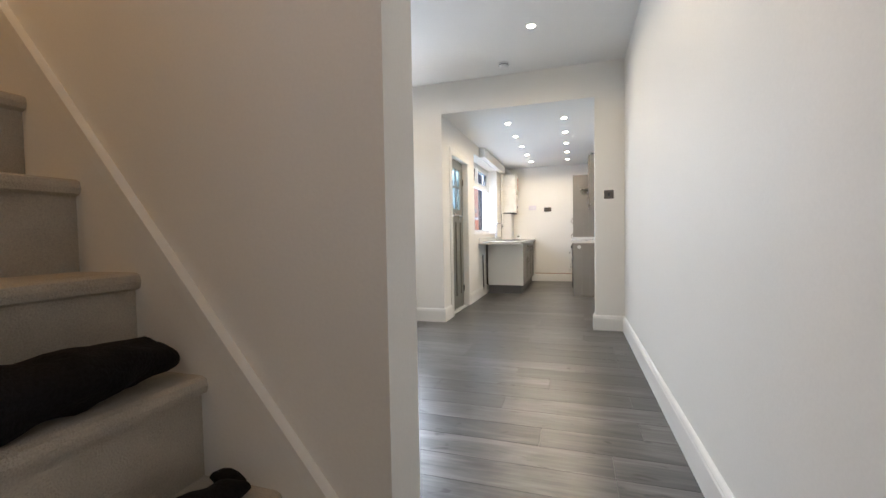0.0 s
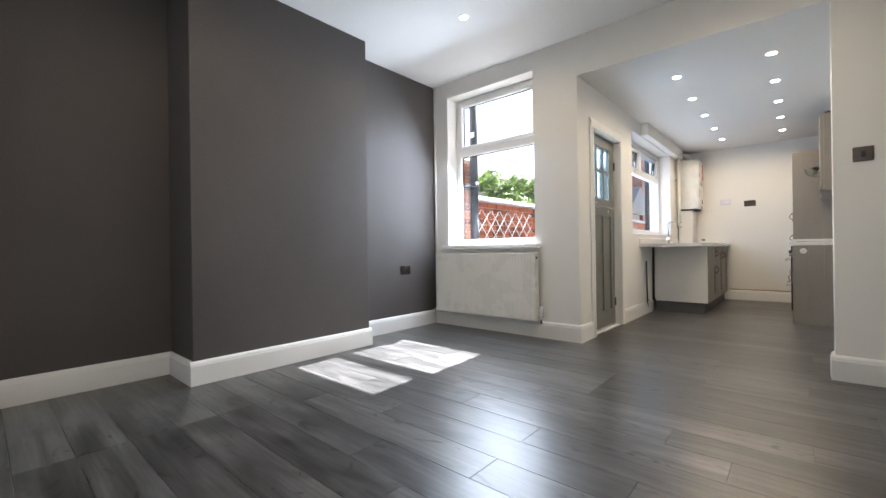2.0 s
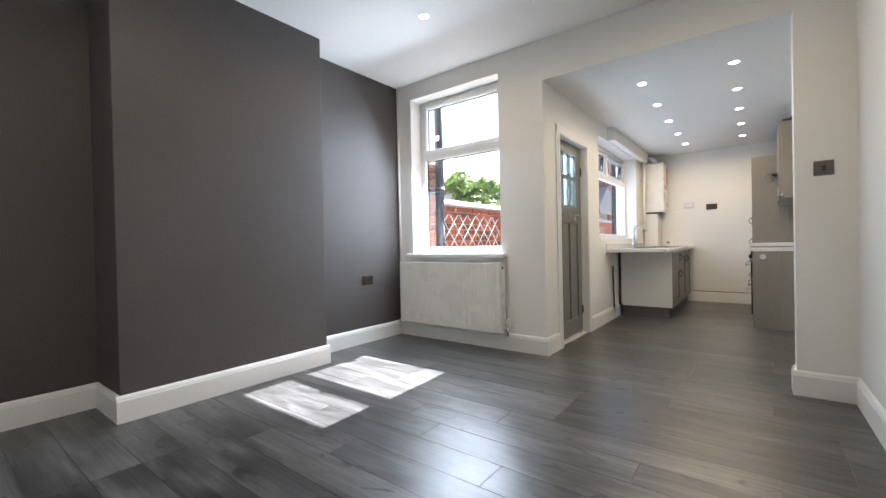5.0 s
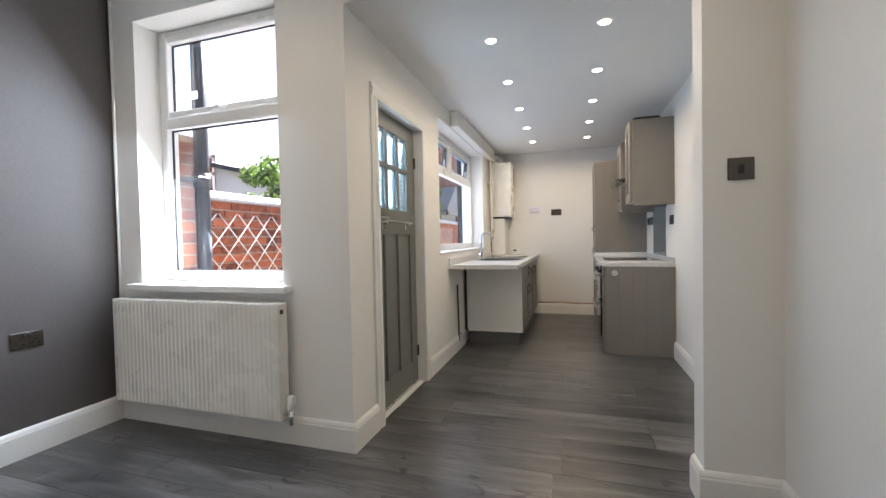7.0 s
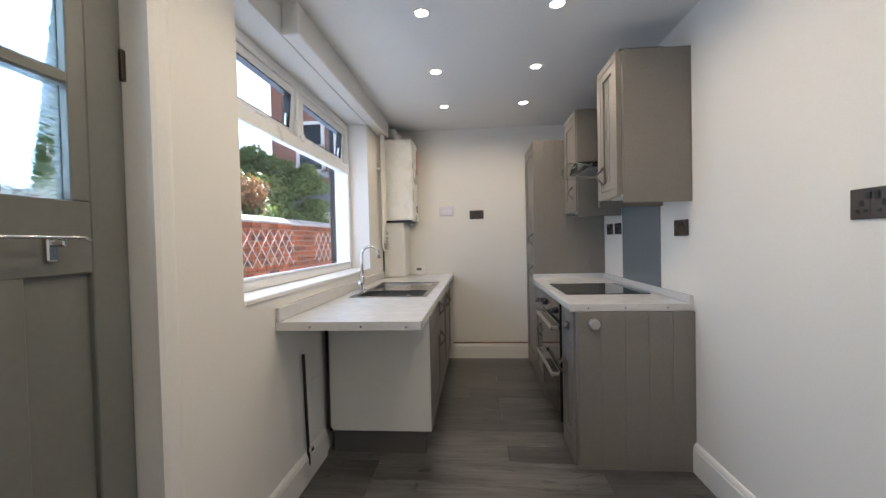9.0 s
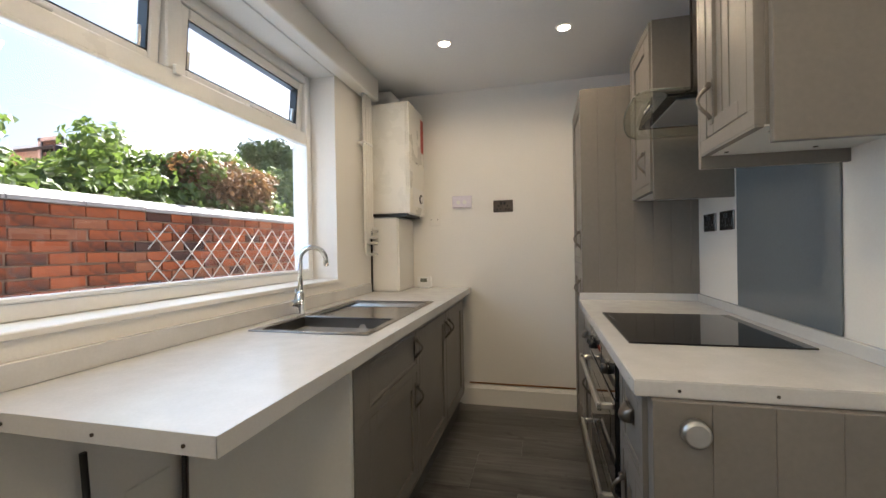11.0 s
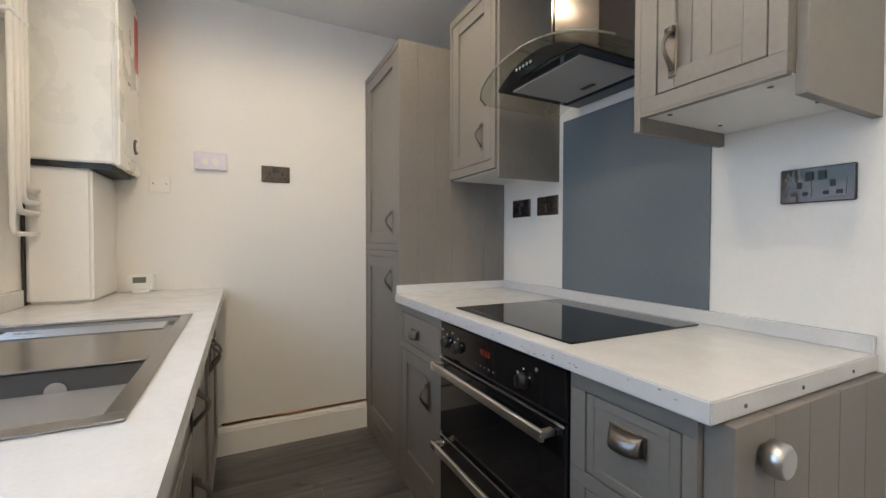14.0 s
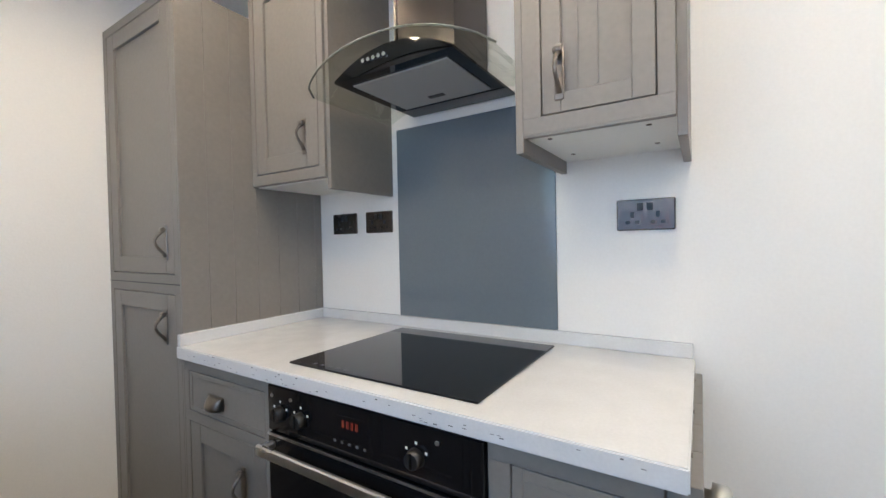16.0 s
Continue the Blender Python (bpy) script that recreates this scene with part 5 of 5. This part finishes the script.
def house(name, label, x0, x1, y0, y1, eave, ridge, wallm, windows, along="y", chimney=None, hip=0.0):
    h = thing(name, label, "house", ((x0 + x1) / 2, (y0 + y1) / 2, GZ))
    part("wall", bm_boxes([(x0, x1, y0, y1, GZ, eave)]), wallm, h)
    bm = bmesh.new()
    o = 0.25
    if along == "y":
        xm = (x0 + x1) / 2
        top = [(xm, y0 - o + hip, ridge), (xm, y1 + o - hip, ridge)]
    else:
        ym = (y0 + y1) / 2
        top = [(x0 - o + hip, ym, ridge), (x1 + o - hip, ym, ridge)]
    b = [bm.verts.new(q) for q in ((x0 - o, y0 - o, eave), (x1 + o, y0 - o, eave), (x1 + o, y1 + o, eave), (x0 - o, y1 + o, eave))]
    t = [bm.verts.new(q) for q in top]
    if along == "y":
        fs = ((b[0], b[1], t[0]), (b[1], b[2], t[1], t[0]), (b[2], b[3], t[1]), (b[3], b[0], t[0], t[1]))
    else:
        fs = ((b[0], b[1], t[1], t[0]), (b[1], b[2], t[1]), (b[2], b[3], t[0], t[1]), (b[3], b[0], t[0]))
    for f in fs:
        bm.faces.new(f)
    bm.faces.new(b[::-1])
    bmesh.ops.recalc_face_normals(bm, faces=bm.faces[:])
    roof = part("roof", bm, M_SLATE, h, "grey slate roof")
    part("fascia", bm_boxes([(x1 + o - 0.03, x1 + o + 0.04, y0 - o, y1 + o, eave - 0.14, eave + 0.01)]), M_PIPE, roof)
    if chimney:
        cx, cy, ct = chimney
        c = part("chimney", bm_boxes([(cx - 0.35, cx + 0.35, cy - 0.5, cy + 0.5, eave, ct)], 0.02), M_FARBRICK, roof, "brick chimney stack")
        part("chimney_pot", bm_tube([(cx, cy - 0.22, ct), (cx, cy - 0.22, ct + 0.45)], 0.14, 10), M_FARBRICK, c)
        part("chimney_pot", bm_tube([(cx, cy + 0.22, ct), (cx, cy + 0.22, ct + 0.45)], 0.14, 10), M_FARBRICK, c)
    for face, u0, u1, z0, z1 in windows:
        c = x1 if face == "+x" else y0
        w = part("window", bm_boxes([put_box(face, c, u0, u1, z0, z1, 0.0, 0.03)]), M_BGLASS, h)
        part("frame", bm_boxes([put_box(face, c, a, b_, p_, q_, 0.0, 0.06) for a, b_, p_, q_ in ((u0, u0 + 0.09, z0, z1), (u1 - 0.09, u1, z0, z1), (u0, u1, z0, z0 + 0.09), (u0, u1, z1 - 0.09, z1), (u0, u1, (z0 + z1) / 2 - 0.04, (z0 + z1) / 2 + 0.06))]), M_UPVC, w)
        part("sill", bm_boxes([put_box(face, c, u0 - 0.1, u1 + 0.1, z0 - 0.14, z0, 0.0, 0.10)]), M_COPE, w)
    return h


M_FARBRICK = bpy.data.materials.new("far_brickwork")
M_FARBRICK.use_nodes = True
_n, _l = M_FARBRICK.node_tree.nodes, M_FARBRICK.node_tree.links
_b = _n.new("ShaderNodeTexBrick")
_b.inputs["Color1"].default_value, _b.inputs["Color2"].default_value, _b.inputs["Mortar"].default_value = (0.34, 0.14, 0.09, 1), (0.20, 0.085, 0.06, 1), (0.32, 0.27, 0.23, 1)
_b.inputs["Scale"].default_value, _b.inputs["Mortar Size"].default_value = 1.0, 0.006
_b.inputs["Brick Width"].default_value, _b.inputs["Row Height"].default_value = 0.235, 0.085
_tc = _n.new("ShaderNodeTexCoord")
_sx = _n.new("ShaderNodeSeparateXYZ")
_cx = _n.new("ShaderNodeCombineXYZ")
_ad = _n.new("ShaderNodeMath")
_l.new(_tc.outputs["Object"], _sx.inputs[0])
_l.new(_sx.outputs[0], _ad.inputs[0])
_l.new(_sx.outputs[1], _ad.inputs[1])
_l.new(_ad.outputs[0], _cx.inputs[0])
_l.new(_sx.outputs[2], _cx.inputs[1])
_l.new(_cx.outputs[0], _b.inputs[0])
_l.new(_b.outputs[0], _n["Principled BSDF"].inputs["Base Color"])
_n["Principled BSDF"].inputs["Roughness"].default_value = 0.9

house("terrace_house", "two-storey dark brick house with a white framed window and slate roof", -18.0, -12.0, 3.0, 11.75, 5.6, 8.2, M_FARBRICK, [("+x", 9.95, 11.25, 3.75, 5.1), ("+x", 9.95, 11.25, 0.9, 2.4), ("+x", 5.0, 6.3, 2.6, 4.6)], chimney=(-15, 4.0, 8.4))
house("far_house", "pale rendered house with a hipped slate roof and chimney", -16.8, -12.0, 13.6, 25.0, 3.9, 6.3, M_RENDER, [("-y", -12.6, -11.8, 2.9, 4.2), ("-y", -15.0, -14.2, 2.9, 4.2), ("+x", 19.0, 20.0, 2.9, 4.2)], along="x", hip=2.2)
house("brick_outhouse", "tall brick rear wing of a neighbouring house", -6.0, -3.75, 15.5, 24.0, 6.4, 7.6, M_FARBRICK, [("-y", -5.3, -4.5, 3.2, 4.6)], chimney=(-5.2, 17.0, 8.4))
house("slate_shed", "low slate-roofed lean-to behind the wall", -5.6, -3.8, 13.8, 15.3, 2.0, 2.75, M_RENDER, [], along="x")

pier = thing("brick_pier", "red brick corner pier beside the rain pipe", "wall", (-3.2, 5.05, GZ))
part("mortar_core", bm_boxes([(-3.39, -2.985, 4.885, 5.095, GZ, 2.0)]), M_MORTAR, pier)

# bricks last, sharing their meshes
KINDS = [brick_mesh("brick", BL - cut, COURSE - 0.011, 0.03, m) for cut, m in ((0.010, M_BRICK), (0.016, M_BRICK), (0.020, M_BRICK), (0.012, M_PALEB), (0.014, M_BURNT))]
rng = random.Random(21)
rows_all = int((1.585 - GZ) / COURSE)
near, far_boxes = [], []
for i in range(rows_all):
    z = 1.585 - COURSE * (i + 0.5)
    off = (i % 2) * BL / 2 + rng.uniform(-0.02, 0.02)
    y = 4.05 + off
    while y < 16.9:
        if 7.45 < y < 10.75 and z > 0.85:
            near.append((y, z))
        elif z > 0.55:
            far_boxes.append((BX - 0.024, BX + rng.uniform(0.002, 0.008), y - BL / 2 + 0.008, y + BL / 2 - 0.008, z - COURSE / 2 + 0.0085, z + COURSE / 2 - 0.0085))
        y += BL
for y, z in near[:300]:
    o = new("brick", rng.choices(KINDS, (4, 3, 2, 2, 2))[0])
    o.parent = gw
    o.matrix_parent_inverse = Matrix.Translation(-gw.location)
    o.matrix_basis = pose(BX - 0.010 + rng.uniform(-0.004, 0.005), y + rng.uniform(-0.004, 0.004), z + rng.uniform(-0.003, 0.003), rng.uniform(-1.1, 1.1), 0, rng.uniform(-0.6, 0.6))


def many_boxes(name, boxes, material, parent):
    vs, fs = [], []
    for x0, x1, y0, y1, z0, z1 in boxes:
        k = len(vs)
        vs += [(x0, y0, z0), (x1, y0, z0), (x1, y1, z0), (x0, y1, z0), (x0, y0, z1), (x1, y0, z1), (x1, y1, z1), (x0, y1, z1)]
        fs += [(k, k + 3, k + 2, k + 1), (k + 4, k + 5, k + 6, k + 7), (k, k + 1, k + 5, k + 4), (k + 1, k + 2, k + 6, k + 5), (k + 2, k + 3, k + 7, k + 6), (k + 3, k, k + 4, k + 7)]
    me = bpy.data.meshes.new(name)
    me.from_pydata(vs, [], fs)
    me.materials.append(material)
    o = new(name, me)
    o.parent = parent
    o.matrix_parent_inverse = Matrix.Translation(-parent.location)
    return tagged(o, kind="stuff")


many_boxes("brickwork", far_boxes, M_BRICK, gw)
pb = []
for i in range(24):
    z = GZ + COURSE * (i + 0.5)
    k = 0.06 if i % 2 else 0.0
    for a, b in ((-3.385, -3.22 + k), (-3.21 + k, -2.98)):
        pb.append((a, b, 4.884, 5.104, z - COURSE / 2 + 0.006, z + COURSE / 2 - 0.006))
many_boxes("brickwork", pb, M_BRICK, pier)

# floor planks
PW, PL = 0.192, 1.25
cache = {}


def plank(x0, x1, y0, y1):
    key = (round(x1 - x0, 3), round(y1 - y0, 3))
    if key not in cache:
        L, W = key
        me = bpy.data.meshes.new("plank")
        bm = bm_boxes([(-L / 2 + 0.0006, L / 2 - 0.0006, -W / 2 + 0.0006, W / 2 - 0.0006, -0.0095, 0.0)], 0.0009)
        bm.to_mesh(me)
        bm.free()
        me.materials.append(M_FLOOR)
        cache[key] = me
    o = new("plank", cache[key])
    o.parent = floor_ob
    o.location = ((x0 + x1) / 2, (y0 + y1) / 2, 0)


rng = random.Random(8)
y = -1.3
while y < YE - 0.01:
    y1 = min(y + PW, YE)
    a, b = (XN if y < 1.855 else XL, XR) if y1 < YF + 0.13 else (XKL, XKR)
    cuts = [a]
    x = a + rng.choice((0.35, 0.6, 0.85, 1.1))
    while x < b - 0.12:
        cuts.append(x)
        x += PL
    cuts.append(b)
    for p, q in zip(cuts, cuts[1:]):
        plank(p, q, y, y1)
    y = y1
plank(-1.69, XKL - 0.001, 4.985, 5.2)
